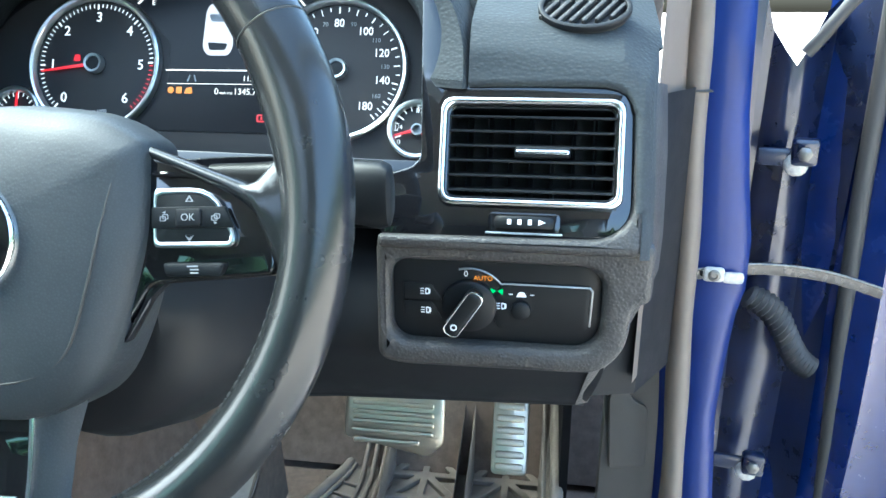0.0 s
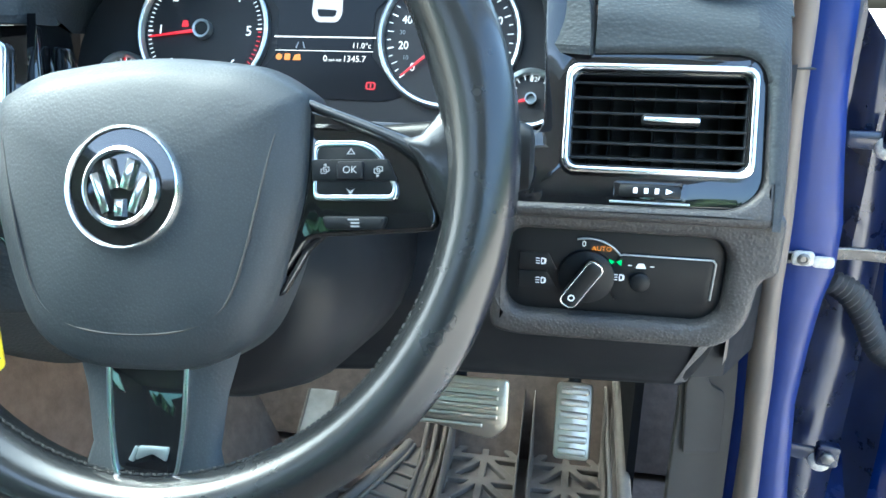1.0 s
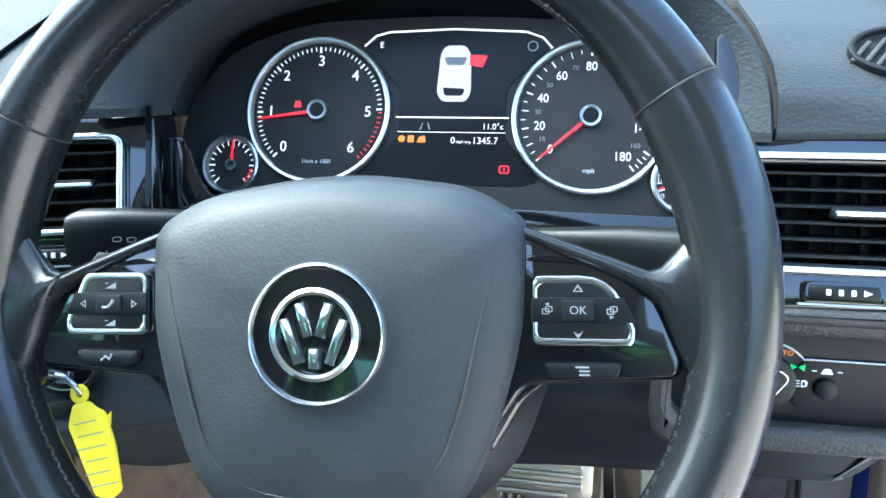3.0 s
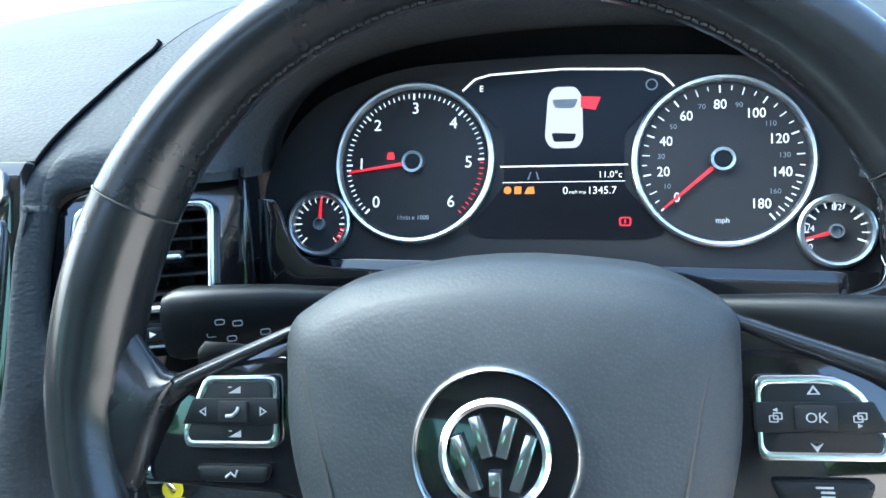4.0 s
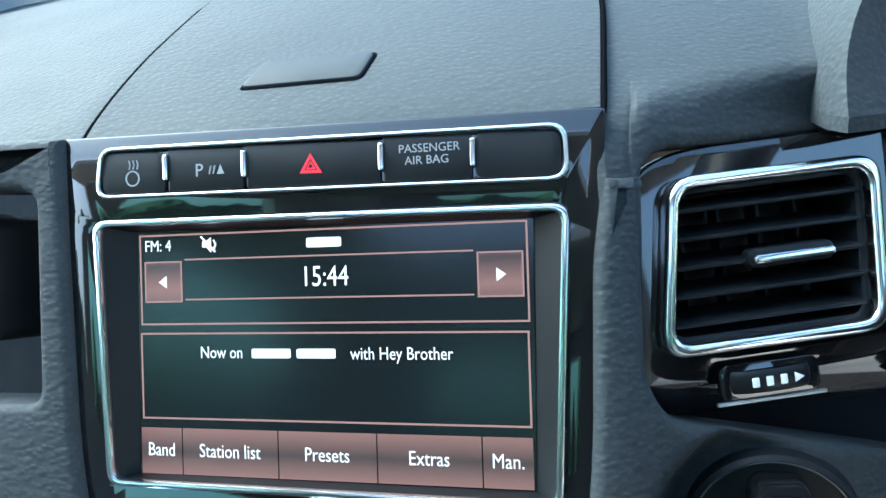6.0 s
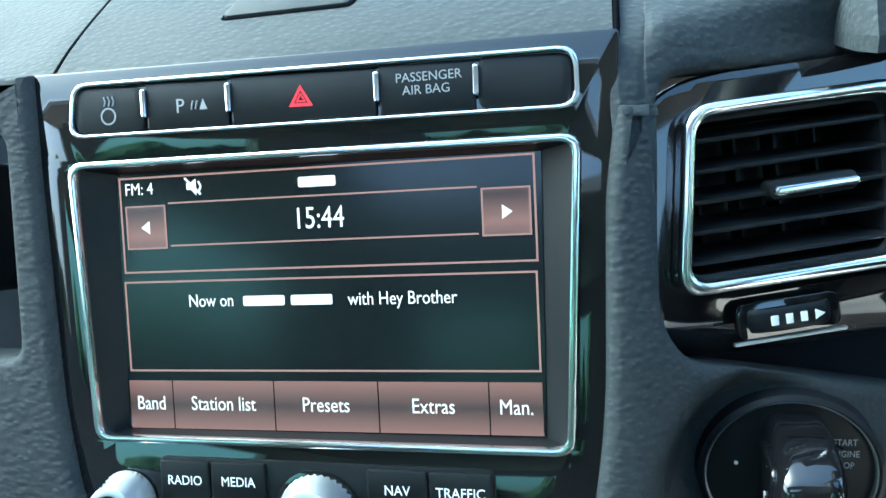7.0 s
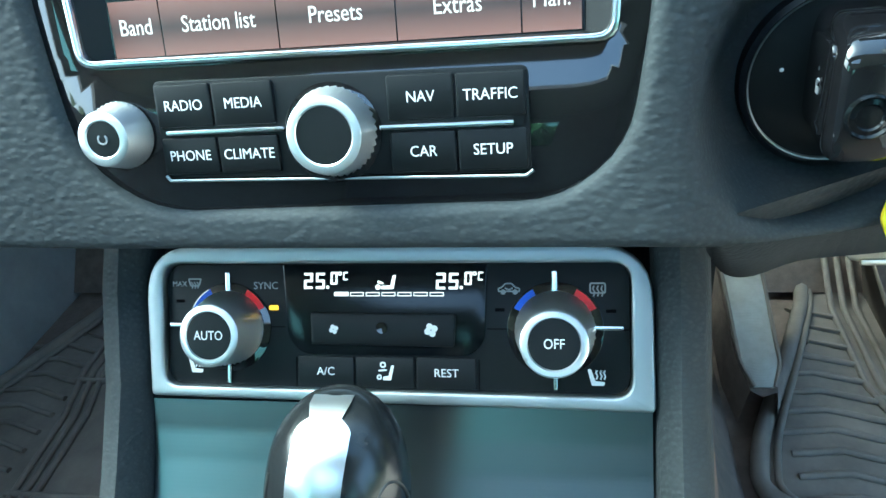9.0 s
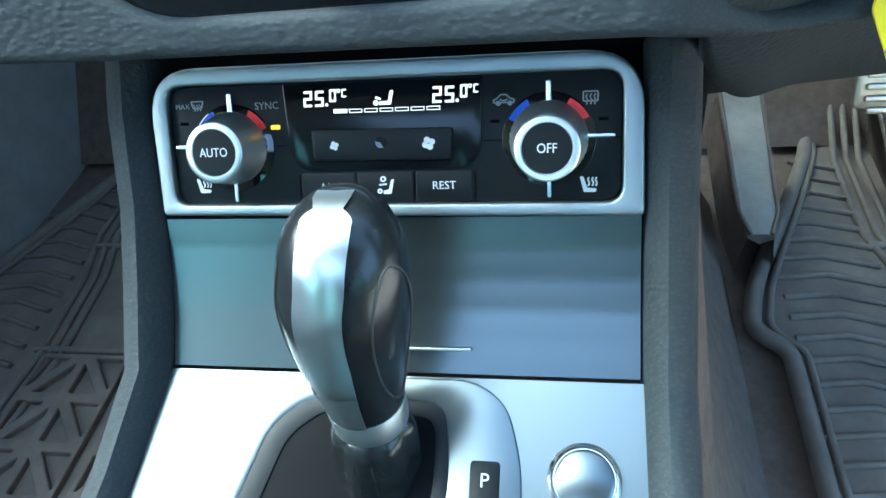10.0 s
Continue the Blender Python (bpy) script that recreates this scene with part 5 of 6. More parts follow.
for x in (-77, 77):
    kx = part("arrow_key", plate([rr(19, 18.5, 0.5, x, 35.5)], -8.45, -8.3), ROSE, scr)
    line_frame(x - 9.5, x + 9.5, 26.2, 44.8, 0.7, z=-8.25)
    s = 1 if x > 0 else -1
    part("arrow", plate([[(x - 1.6 * s, 32.6), (x + 2.4 * s, 35.4), (x - 1.6 * s, 38.2)]], -8.25, -8.1), LIT, kx)
bar(-66, 66, 45)
bar(-66, 66, 27)
part("readout", writing("FM: 4", 7.2, -79.5, 51.6, -8.3, wide=0.85), LIT, scr)
part("readout", writing("15:44", 12.5, 1, 36, -8.3, wide=0.8), LIT, scr)
part("readout_bar", plate([rr(16, 4.2, 0.8, 1, 51)], -8.4, -8.25), LIT, scr)
part("readout", writing("Now on", 7.6, -49, 3.4, -8.3, wide=0.82), LIT, scr)
part("readout_bar", plate([rr(18.5, 4.2, 0.8, -25, 3.2)], -8.4, -8.25), LIT, scr)
part("readout_bar", plate([rr(18, 4.2, 0.8, -4, 3.2)], -8.4, -8.25), LIT, scr)
part("readout", writing("with Hey Brother", 7.6, 34, 3.0, -8.3, wide=0.82), LIT, scr)
part("mute_mark", plate([soften([(-57, 50.5), (-55, 50.5), (-52.6, 48), (-52.6, 55), (-55, 53.4), (-57, 53.4)], 0.4)], -8.4, -8.25), LIT, scr)
part("mute_slash", tube([(-57.6, 55.4, -8.2), (-50.6, 48.4, -8.2)], 0.45), LIT, scr)
part("mute_wave", tube([(-51.4, 49.6, -8.3), (-50.4, 51.6, -8.3), (-51.4, 53.8, -8.3)], 0.4), LIT, scr)

# strip of keys above the screen
ks = thing("key_strip", STACK, "row of black keys in a thin chrome frame", "button strip")
K_O = soften([(106, 93.5), (-101, 96.5), (-104, 73.5), (106.5, 71)], 7)
K_I = soften([(104, 91.6), (-99.4, 94.6), (-102, 75.2), (104.4, 72.8)], 6)
part("chrome_frame", plate([K_O, K_I], -3, 2, 0.8), CHROME, ks, "thin chrome frame")
ed = (-101.5, -68, -30.3, 31, 69, 104)
for k in range(5):
    x0, x1 = ed[k] + 0.5, ed[k + 1] - 0.5
    sl = -0.0135
    b = part("key", plate([soften([(x1, 92 + sl * x1), (x0, 93.2 + sl * x0), (x0, 74.4 + sl * x0), (x1, 73.8 + sl * x1)], 1.2 if 0 < k < 4 else 4)], -6, 0.6, 1), SOFT, ks)
    if k == 0:
        part("mark", joined(plate([disc(3.6, -85, 82, 20), disc(2.9, -85, 82, 20)], 0.6, 0.75), *[tube([(-85 + q, 86, 0.7), (-84.4 + q, 88, 0.7), (-85 + q, 90, 0.7)], 0.35) for q in (-1.6, 0.4, 2.4)]), DIM, b)
    if k == 1:
        part("mark", writing("P", 8, -52, 83.6, 0.65), DIM, b)
        part("mark", joined(*[tube([(-47 + q, 82, 0.7), (-46 + q, 85.5, 0.7)], 0.35) for q in (0, 1.8)], plate([[(-43.4, 81.8), (-40, 81.8), (-41.7, 86)]], 0.6, 0.75)), DIM, b)
    if k == 2:
        part("hazard_mark", plate([[(-5, 79.8), (5, 79.6), (0, 88)], [(-3, 81), (3, 80.9), (0, 86)]], 0.6, 0.8), glow("hazard_red", (0.9, 0.02, 0.05), 0.07, (0.5, 0.01, 0.02)), b)
        part("hazard_mark", plate([[(-2.2, 81.4), (2.2, 81.3), (0, 85)], [(-1.2, 82), (1.2, 82), (0, 84)]], 0.6, 0.8), glow("hazard_red_inner", (0.9, 0.02, 0.05), 0.07, (0.5, 0.01, 0.02)), b)
    if k == 3:
        part("mark", writing("PASSENGER", 4.9, 51, 87.0, 0.65), DIM, b)
        part("mark", writing("AIR BAG", 4.9, 50, 82.2, 0.65), DIM, b)
for x in ed[1:5]:
    part("divider", plate([rr(2.4, 11.5, 0.8, x, 85 - 0.0135 * x)], 0, 2, 0.7), CHROME, ks, "small chrome divider")

# keys and knobs below the screen
kp = thing("radio_keypad", STACK, "black radio keypad with two knurled silver knobs", "keypad")
part("tray", plate([soften([(69.5, -62), (-72.5, -60.5), (-72.5, -97.5), (70, -99.5)], 3)], -4, 0.4, 0.8), SOFT, kp)
for x0, x1, y0, y1, tx in ((-71.5, -48.8, -78, -62, "RADIO"), (-48.2, -24, -78, -62, "MEDIA"), (-71.5, -48.8, -96, -82, "PHONE"), (-48.2, -24, -96, -82, "CLIMATE"), (19, 43.4, -79, -63, "NAV"), (44, 68.5, -79, -63.5, "TRAFFIC"), (19, 43.4, -98, -83, "CAR"), (44, 69, -98, -83, "SETUP")):
    b = part("key", plate([rr(x1 - x0, y1 - y0, 1, (x0 + x1) / 2, (y0 + y1) / 2, 4)], 0, 1.8, 0.7), SOFT, kp)
    part("key_text", writing(tx, 5.6, (x0 + x1) / 2, (y0 + y1) / 2, 1.85, wide=0.92), WHITE, b)
part("silver_bar", plate([rr(48, 2, 0.9, -44.5, -80)], 0.4, 3, 0.7), CHROME, kp)
part("silver_bar", plate([rr(49, 2, 0.9, 40, -81.2)], 0.4, 3, 0.7), CHROME, kp)
part("lower_lip", tube([(-72, -96.5, 1), (-70.5, -98.5, 1), (68, -100.5, 1), (70.5, -98.5, 1)], 0.7), SILVER, kp)


def knob(parent, cx, cy, r0, h, label, taper=2.6, lean=0.0):
    """A knurled knob of top radius r0, wider by taper at its foot; its top sits lean lower than its foot."""
    def ring(r, z):
        return [(cx + r * math.cos(n * math.pi / 36), cy - lean * z / h + r * math.sin(n * math.pi / 36), z) for n in range(72)]

    rows = 8
    cut = []
    for q in range(rows + 1):
        r, z = r0 - 0.2 + taper * (1 - q / rows), h * (0.10 + 0.76 * q / rows)
        cut.append([(x - 0.95 * (x - cx) / r * ((n + q) % 2), y - 0.95 * (y - cy) / r * ((n + q) % 2), z) for n, (x, y, z) in enumerate(ring(r, z))])
    k = part("knob", loft([ring(r0 + taper - 0.6, 0)] + cut, angle=3), KNURL, parent, label)
    part("knob_ring", loft([ring(r0 - 0.2, h * 0.85), ring(r0 - 0.6, h * 0.97), ring(r0 - 1.4, h), ring(r0 - 3.6, h), ring(r0 - 4.2, h * 0.96)], caps=False, angle=40), KNURL, k)
    part("knob_face", loft([ring(r0 - 4.0, h * 0.9), ring(r0 - 4.1, h * 0.97), ring(1, h * 0.985)], angle=40), SOFT, k)
    return k


k = knob(kp, -2, -82, 14.4, 13.5, "large knurled silver knob")
part("collar", lathe([(18.5, -1), (18.5, 1.4), (16, 2)], 48, -2.5, -82.5), GLOSS, kp)
k = knob(kp, -88, -80, 10.8, 13.5, "small knurled silver volume knob")
part("power_mark", tube([(-88 + 1.8 * math.sin(a), -80 + 1.8 * math.cos(a), 13.4) for a in np.linspace(0.7, 5.6, 12)], 0.35), DIM, k)

# ---- climate panel ----
cl = thing("climate_panel", CLIM, "silver-framed climate control panel with two knobs", "climate control")
part("silver_frame", plate([soften([(120, 33), (-120, 34), (-118, -39), (121, -41)], [26, 26, 3, 3], 8), soften([(111, 24.5), (-111, 25.5), (-111, -33.5), (111, -34.5)], [9, 9, 8, 8])], -4, 4, 1.6, 3), SILVER, cl, "matt silver frame")
part("panel", plate([rr(221, 59, 8, 0, -4.6)], -4, -0.5, 0.5), SOFT, cl)
part("display", plate([soften([(48, 24.3), (-50, 24.6), (-48, -10), (-41, -18), (40, -18), (46.5, -11)], [1, 1, 4, 5, 5, 4])], -2, 0.3, 0.3), DISPLAYB, cl)
rk = part("rocker", plate([soften([(33.6, 1.4), (-36, 1.9), (-35.6, -13), (32.6, -13.6)], 1.5)], 0, 2.2, 0.8), SOFT, cl)
part("dot", lathe([(3, 2), (2.6, 2.6), (0.1, 2.4)], 20, -1.2, -5), GLOSS, rk)
for x, q in ((-24.5, 2.0), (22, 2.8)):
    part("fan_mark", joined(*[plate([disc(q * 0.55, x + q * 0.62 * math.cos(a), -5.8 + q * 0.62 * math.sin(a), 10)], 2.2, 2.35) for a in (0.4, 1.97, 3.54, 5.1)]), WHITE, rk)
SEGMENTS = {"2": "abged", "5": "afgcd", "0": "abcdef", "C": "afed"}


def segment_digit(ch, x, y, w, h, t):
    """A seven-segment digit with its lower left corner at x, y."""
    m, g = h / 2, t * 0.12
    spots = {"a": (w / 2, h - t / 2, w, t), "g": (w / 2, m, w, t), "d": (w / 2, t / 2, w, t), "f": (t / 2, m * 1.5, t, m - g), "b": (w - t / 2, m * 1.5, t, m - g), "e": (t / 2, m * 0.5, t, m - g), "c": (w - t / 2, m * 0.5, t, m - g)}
    return [plate([[(x + px + q * 0.05, y + q) for px, q in rr(ww, hh, 0.3, cx, cy, 2)]], 0.35, 0.5) for cx, cy, ww, hh in (spots[k] for k in SEGMENTS[ch])]


for x, y in ((-39.5, 13.0), (24.2, 12.7)):
    part("readout", joined(*segment_digit("2", x, y, 4.4, 7.6, 1.2), *segment_digit("5", x + 5.9, y, 4.4, 7.6, 1.2), plate([disc(0.8, x + 11.8, y + 0.8, 10)], 0.35, 0.5), *segment_digit("0", x + 13.2, y + 2.0, 3.4, 6.0, 1.0), *segment_digit("C", x + 19.4, y + 4.0, 2.4, 4.0, 0.75), plate([disc(1.0, x + 18.0, y + 7.2, 12), disc(0.45, x + 18.0, y + 7.2, 10)], 0.35, 0.5)), LIT, cl, "lit temperature digits")
part("readout_bar", plate([rr(7, 2, 0.2, -21, 10.6)], 0.35, 0.5), LIT, cl)
for k in range(6):
    part("readout_bar", plate([rr(6.6, 1.9, 0.2, -13.4 + k * 7.6, 10.5), rr(5.8, 1.1, 0.1, -13.4 + k * 7.6, 10.5)], 0.35, 0.5), LIT, cl)
part("figure_mark", joined(plate([soften([(-1.8, 12.8), (4.2, 12.8), (5.6, 19.4), (4.0, 19.4), (2.8, 14.6), (-1.6, 14.4)], 0.5)], 0.35, 0.5), plate([disc(1.3, -3.2, 13.8, 12)], 0.35, 0.5), plate([soften([(-3.4, 15.6), (-0.6, 15.0), (-0.6, 16.0), (-3.2, 17.0)], 0.3)], 0.35, 0.5)), LIT, cl)
ed = (-43.5, -15, 14, 43)
for k in range(3):
    b = part("key", plate([rr(27.8, 15, 1, (ed[k] + ed[k + 1]) / 2, -26.4, 4)], -1, 0.6, 0.6), SOFT, cl)
    if k != 1:
        part("key_text", writing(("A/C", "", "REST")[k], 5.4, (ed[k] + ed[k + 1]) / 2, -26, 0.65), WHITE, b)
    else:
        part("key_mark", joined(plate([soften([(-1.4, -29.6), (2.4, -29.6), (4.0, -22.6), (2.6, -22.6), (1.2, -27.6), (-1.4, -27.9)], 0.5)], 0.6, 0.75), plate([disc(1.5, -1.4, -22.4, 12), disc(0.7, -1.4, -22.4, 10)], 0.6, 0.75), plate([soften([(-3.6, -25.6), (0.4, -25.2), (0.4, -24.4), (-3.6, -24.8)], 0.3)], 0.6, 0.75), plate([disc(1.3, -3.2, -28.2, 12), disc(0.5, -3.2, -28.2, 10)], 0.6, 0.75)), WHITE, b)
RED = material("mark_red", (0.7, 0.01, 0.02), 0.4, vary=0)
BLU = material("mark_blue_print", (0.02, 0.08, 0.6), 0.4, vary=0)
for sd, tx in ((-1, "AUTO"), (1, "OFF")):
    cx, cy = sd * 78, -5.5
    w = part("knob_well", plate([disc(21.5, cx, cy, 48)], -0.6, 0.1, 0.3), GLOSS, cl)
    for a0, a1, mt in ((118, 152, BLU), (28, 62, RED)):
        part("colour_arc", plate([[polar(cx, cy, 20.6, a) for a in np.linspace(a0, a1, 8)] + [polar(cx, cy, 17.6, a) for a in np.linspace(a1, a0, 8)]], 0.1, 0.3), mt, w)
    for x, y, ww, hh in ((cx, cy + 21.5, 2.4, 10.5), (cx - 26.5 if sd < 0 else cx + 23, cy + 1, 9 if sd < 0 else 13.5, 2), (cx, cy - 22, 2, 10)):
        part("index_mark", plate([rr(ww, hh, 0.8, x, y)], -0.2, 1.2, 0.4), CHROME, cl)
    low = 1.4 if sd < 0 else 3.4
    k = knob(cl, cx, cy, 15.0, 21, "knurled silver temperature knob", 3.2, low)
    part("knob_text", writing(tx, 6, cx, cy - low, 20.8, wide=0.85), WHITE, k)
part("led", plate([rr(4.6, 2.2, 0.4, -55, 4)], -0.3, 0.2), glow("led_amber", (1.0, 0.5, 0.02), 0.22), cl)
part("panel_text", writing("SYNC", 5, -59, 14.4, -0.4), DIM, cl)
part("panel_text", writing("MAX", 3.6, -104, 15.4, -0.4), DIM, cl)
def outline(pts, r, w=0.7):
    p = soften(pts, r, 3)
    return plate([p, inset(p, w)], -0.5, -0.3)


part("windscreen_mark", joined(outline([(-93.4, 14.2), (-92.2, 18.2), (-99.6, 18.2), (-98.4, 14.2)], 0.8), *[tube([(x, 13.2, -0.4), (x + 0.5, 15, -0.4), (x - 0.4, 16.4, -0.4)], 0.3) for x in (-97.4, -95.9, -94.4)]), DIM, cl)
part("recirculation_mark", joined(outline([(62.6, 11.4), (62.8, 13.2), (60.6, 13.8), (59.0, 15.6), (56.0, 15.6), (54.2, 13.8), (52.6, 13.2), (52.6, 11.4)], 0.5, 0.65), plate([disc(1.2, 55, 11.4, 12)], -0.5, -0.25), plate([disc(1.2, 60.4, 11.4, 12)], -0.5, -0.25), tube([(55.8, 13.2, -0.35), (57.6, 12.4, -0.35), (59.4, 13.2, -0.35)], 0.35)), DIM, cl)
part("rear_window_mark", joined(outline([(100.4, 10.6), (100.4, 15.6), (93.2, 15.6), (93.2, 10.6)], 1.0), *[tube([(x, 9.4, -0.4), (x + 0.5, 11.4, -0.4), (x - 0.3, 12.8, -0.4), (x + 0.3, 14.2, -0.4)], 0.32) for x in (95, 96.8, 98.6)]), DIM, cl)
for x, y in ((-103.7, 7.1), (53.4, 3.3), (102.5, 2.9)):
    part("unlit_lamp", plate([rr(4.4, 1.5, 0.3, x, y)], -0.5, -0.3), GAP, cl)
for x, y, ww, hh in ((52.5, -5.4, 10, 0.6), (43.6, -27, 0.6, 15), (-44.2, -27, 0.6, 15), (-53, -5.2, 7, 0.6), (104.5, -5.4, 12, 0.6)):
    part("panel_seam", plate([rr(ww, hh, 0.2, x, y)], -0.5, -0.42), GAP, cl)
for x, y in ((-96, -24.7), (96, -27)):
    part("seat_mark", joined(plate([soften([(x - 2.2, y - 3.2), (x + 3.2, y - 3.2), (x + 3.6, y - 1.6), (x - 0.6, y - 1.2), (x - 2.4, y + 4), (x - 4, y + 4)], 0.5)], -0.5, -0.25), *[tube([(x + q, y - 0.4, -0.35), (x + q + 0.6, y + 1.0, -0.35), (x + q - 0.2, y + 2.4, -0.35), (x + q + 0.4, y + 3.6, -0.35)], 0.4) for q in (-0.2, 1.6, 3.2)]), WHITE, cl)

# ---- centre console ----
con = thing("centre_console", pose(-0.43, 0.3, 0.5), "centre console with brushed silver panels and padded sides", "centre console")
ci = con.matrix_basis.inverted()


def cpart(name, me, mat, label="", m=I4):
    return part(name, me, mat, con, label, ci @ m)


def strip(pts, x0, x1, z=0.0):
    return lambda a, b: (x0 + (x1 - x0) * a, interp(b, np.linspace(0, 1, len(pts)), [p[0] for p in pts]), interp(b, np.linspace(0, 1, len(pts)), [p[1] for p in pts]) + z)


UP = [(0.3952, 0.9303), (0.3875, 0.9168), (0.3787, 0.9041), (0.3691, 0.8920), (0.3585, 0.8806), (0.3475, 0.8695)]
cpart("ashtray_lid", surface(strip(UP, -0.551, -0.311), 2, 25, 0.004), BRUSHED, "finely ribbed brushed silver lid")
LOW = [(0.3462, 0.8680), (0.30, 0.8485), (0.24, 0.8235), (0.14, 0.79), (-0.2, 0.76)]
HX = [(-0.556, -0.309), (-0.562, -0.309), (-0.568, -0.309), (-0.575, -0.309), (-0.575, -0.309)]
cpart("lower_silver_panel", surface(lambda a, b: (interp(b, np.linspace(0, 1, 5), [h[0] for h in HX]) * (1 - a) + interp(b, np.linspace(0, 1, 5), [h[1] for h in HX]) * a, strip(LOW, 0, 1)(0, b)[1], strip(LOW, 0, 1)(0, b)[2]), 8, 24, 0.004), BRUSHED, "brushed silver console panel")
SLOPE = panel(-0.431, 0.346, 0.868, 67)
cpart("lid_slot", plate([rr(42, 1.6, 0.6, 19, -19)], 0, 1.0, 0.4), SILVER, "", panel(-0.431, 0.368, 0.893, 47))
gate = cpart("shift_gate", plate([soften([(42, -1), (-42, -1), (-64, -20), (-82, -80), (-84, -170), (66, -170), (66, -40), (58, -12)], [16, 16, 20, 10, 10, 10, 14, 14]), soften([(28, -13), (-38, -11), (-59, -26), (-76, -82), (-78, -166), (24, -166), (32, -46)], [10, 14, 16, 10, 8, 8, 12])], -3, 2.4, 1.2), BRUSHED, "", SLOPE)
# flat plate without a recess; its black colour imitates the well's shaded depth
part("gate_plate", plate([soften([(29, -12), (-39, -10), (-60, -25), (-77, -82), (-79, -167), (25, -167), (33, -40)], 8)], 0.4, 1.2, 0.3), WELL, gate)
part("well_wall", plate([soften([(28.5, -12.5), (-38.5, -10.5), (-59.5, -25.5), (-76.5, -82), (-78.5, -166.5), (24.5, -166.5), (32.5, -43)], 9), soften([(24, -20), (-32, -18), (-50, -32), (-66, -84), (-68, -160), (18, -160), (25, -46)], 9)], 1.2, 2.0, 0.6), PLASTIC, gate)
pk = cpart("park_key", plate([rr(14, 24, 2, 49, -51)], 0, 3.6, 1), SOFT, "", SLOPE)
part("key_text", writing("P", 9, 49, -48, 3.7), WHITE, pk)
sb = cpart("start_button", lathe([(16.5, -1), (16.5, 3), (15, 4), (14, 2.6)], 48, 94, -45), CHROME, "round silver button", SLOPE)
part("button_face", lathe([(13.8, 1), (13.5, 4), (12, 5), (0.1, 5.2)], 40, 94, -45), BRUSHED, sb)
# padded sides of the console
for sd in (1, -1):
    x0 = -0.431
    rows = []
    for (y, z, h) in ((0.445, 1.00, 0.0), (0.425, 0.975, 0.0), (0.400, 0.935, 0.0), (0.375, 0.905, 0.0), (0.345, 0.872, 0.0), (0.30, 0.850, 0.006), (0.24, 0.826, 0.016), (0.14, 0.796, 0.03), (-0.2, 0.766, 0.04)):
        wi = 0.1225 + (h if sd < 0 else h * 0.0)
        rows.append([((x0 + sd * (wi + dx)) * 1000, (y + dy) * 1000, (z + dz) * 1000) for dx, dy, dz in ((-0.002, 0.004, -0.012), (0.0, -0.004, 0.002), (0.008, -0.010, 0.008), (0.018, -0.008, 0.006), (0.024, 0.004, -0.008), (0.026, 0.03, -0.05))])
    cpart("side_pad", loft(rows, caps=False, closed=False, angle=60), PAD)
    side = [[((x0 + sd * (0.147 + k + (0.03 if (sd < 0 and y < 0.2) else 0))) * 1000, (y + 0.02) * 1000, z * 1000) for z, k in ((zt - 0.03, 0.0), (zt - 0.12, 0.012), (0.66, 0.04), (0.55, 0.085), (0.49, 0.12))] for y, zt in ((0.9, 1.0), (0.50, 1.0), (0.425, 0.985), (0.375, 0.905), (0.30, 0.85), (0.14, 0.80), (-0.3, 0.77))]
    cpart("carpet_side", loft(side, caps=False, closed=False, angle=60), CARPET)
cpart("throat", loft([[(-590, 470, 1010), (-275, 470, 1010)], [(-590, 470, 870), (-275, 470, 870)]], caps=False, closed=False), PLASTIC)

# gear lever
gl = thing("gear_lever", pose(-0.436, 0.312, 0.862), "silver and black automatic gear lever with leather gaiter", "gear lever")


def lever_ring(x, y, z, w, d, n=28):
    return [(x + w * math.cos(a), y + d * math.sin(a), z) for a in np.linspace(0, 2 * math.pi, n, endpoint=False)]


KN = [(3, 2, 20, 16, 15), (3, 3, 33, 18, 17), (3, 6, 54, 22, 22), (3.4, 10, 75, 26, 26), (4, 15, 93.5, 27.6, 28.5), (5, 19, 106.5, 26, 26.5), (5, 22, 116, 22.5, 23.5), (5.3, 24, 123.5, 16.4, 17.5), (5.3, 25, 127, 9.6, 10), (5.3, 25, 127.8, 1, 1)]
KN = flow(KN, 4)
part("knob", loft([lever_ring(*q) for q in KN], angle=60), KNOBB, gl)


def on_knob(z, t, out):
    """A point of the knob's skin at height z and angle t, lifted by out."""
    x, y, w, d = [interp(z, [q[2] for q in KN], [q[k] for q in KN]) for k in (0, 1, 3, 4)]
    return (x + (w + out) * math.cos(t), y + (d + out) * math.sin(t), z)


BAND = []
for x, y, z, w, d in KN[4:34]:
    hw = min(7 + 3.2 * min(1, max(0, (z - 34) / 40)), 0.8 * w)
    off = -w * 0.12 * min(1, max(0.12, (127 - z) / 26))
    BAND.append([(x + off + hw * u, y - d * math.sqrt(max(0, 1 - ((hw * u + off) / w) ** 2)) - 0.7, z + max(0, z - 100) * 0.035) for u in np.linspace(-1, 1, 13)])
BAND += [[(5 + 7.6 * u, 24 + 8 * q, 129 - 1.6 * q) for u in np.linspace(-1, 1, 13)] for q in (0.3, 1)]
part("knob_band", loft(BAND, caps=False, closed=False, angle=60), SATIN, gl, "polished silver band")
part("band_plate", loft([[(x, y - 1.0, z) for x, y, z in r] for r in BAND[1:6]], caps=False, closed=False, angle=60), SILVER, gl, "small inlaid silver plate")
part("thumb_inset", tube([on_knob(76 + 34 * math.sin(s), -0.42 + 0.5 * math.cos(s) - 0.12 * math.sin(s), 0.1) for s in np.linspace(0, 2 * math.pi, 40, endpoint=False)], 0.55, True), RUBBER, gl, "dark groove round the grip")
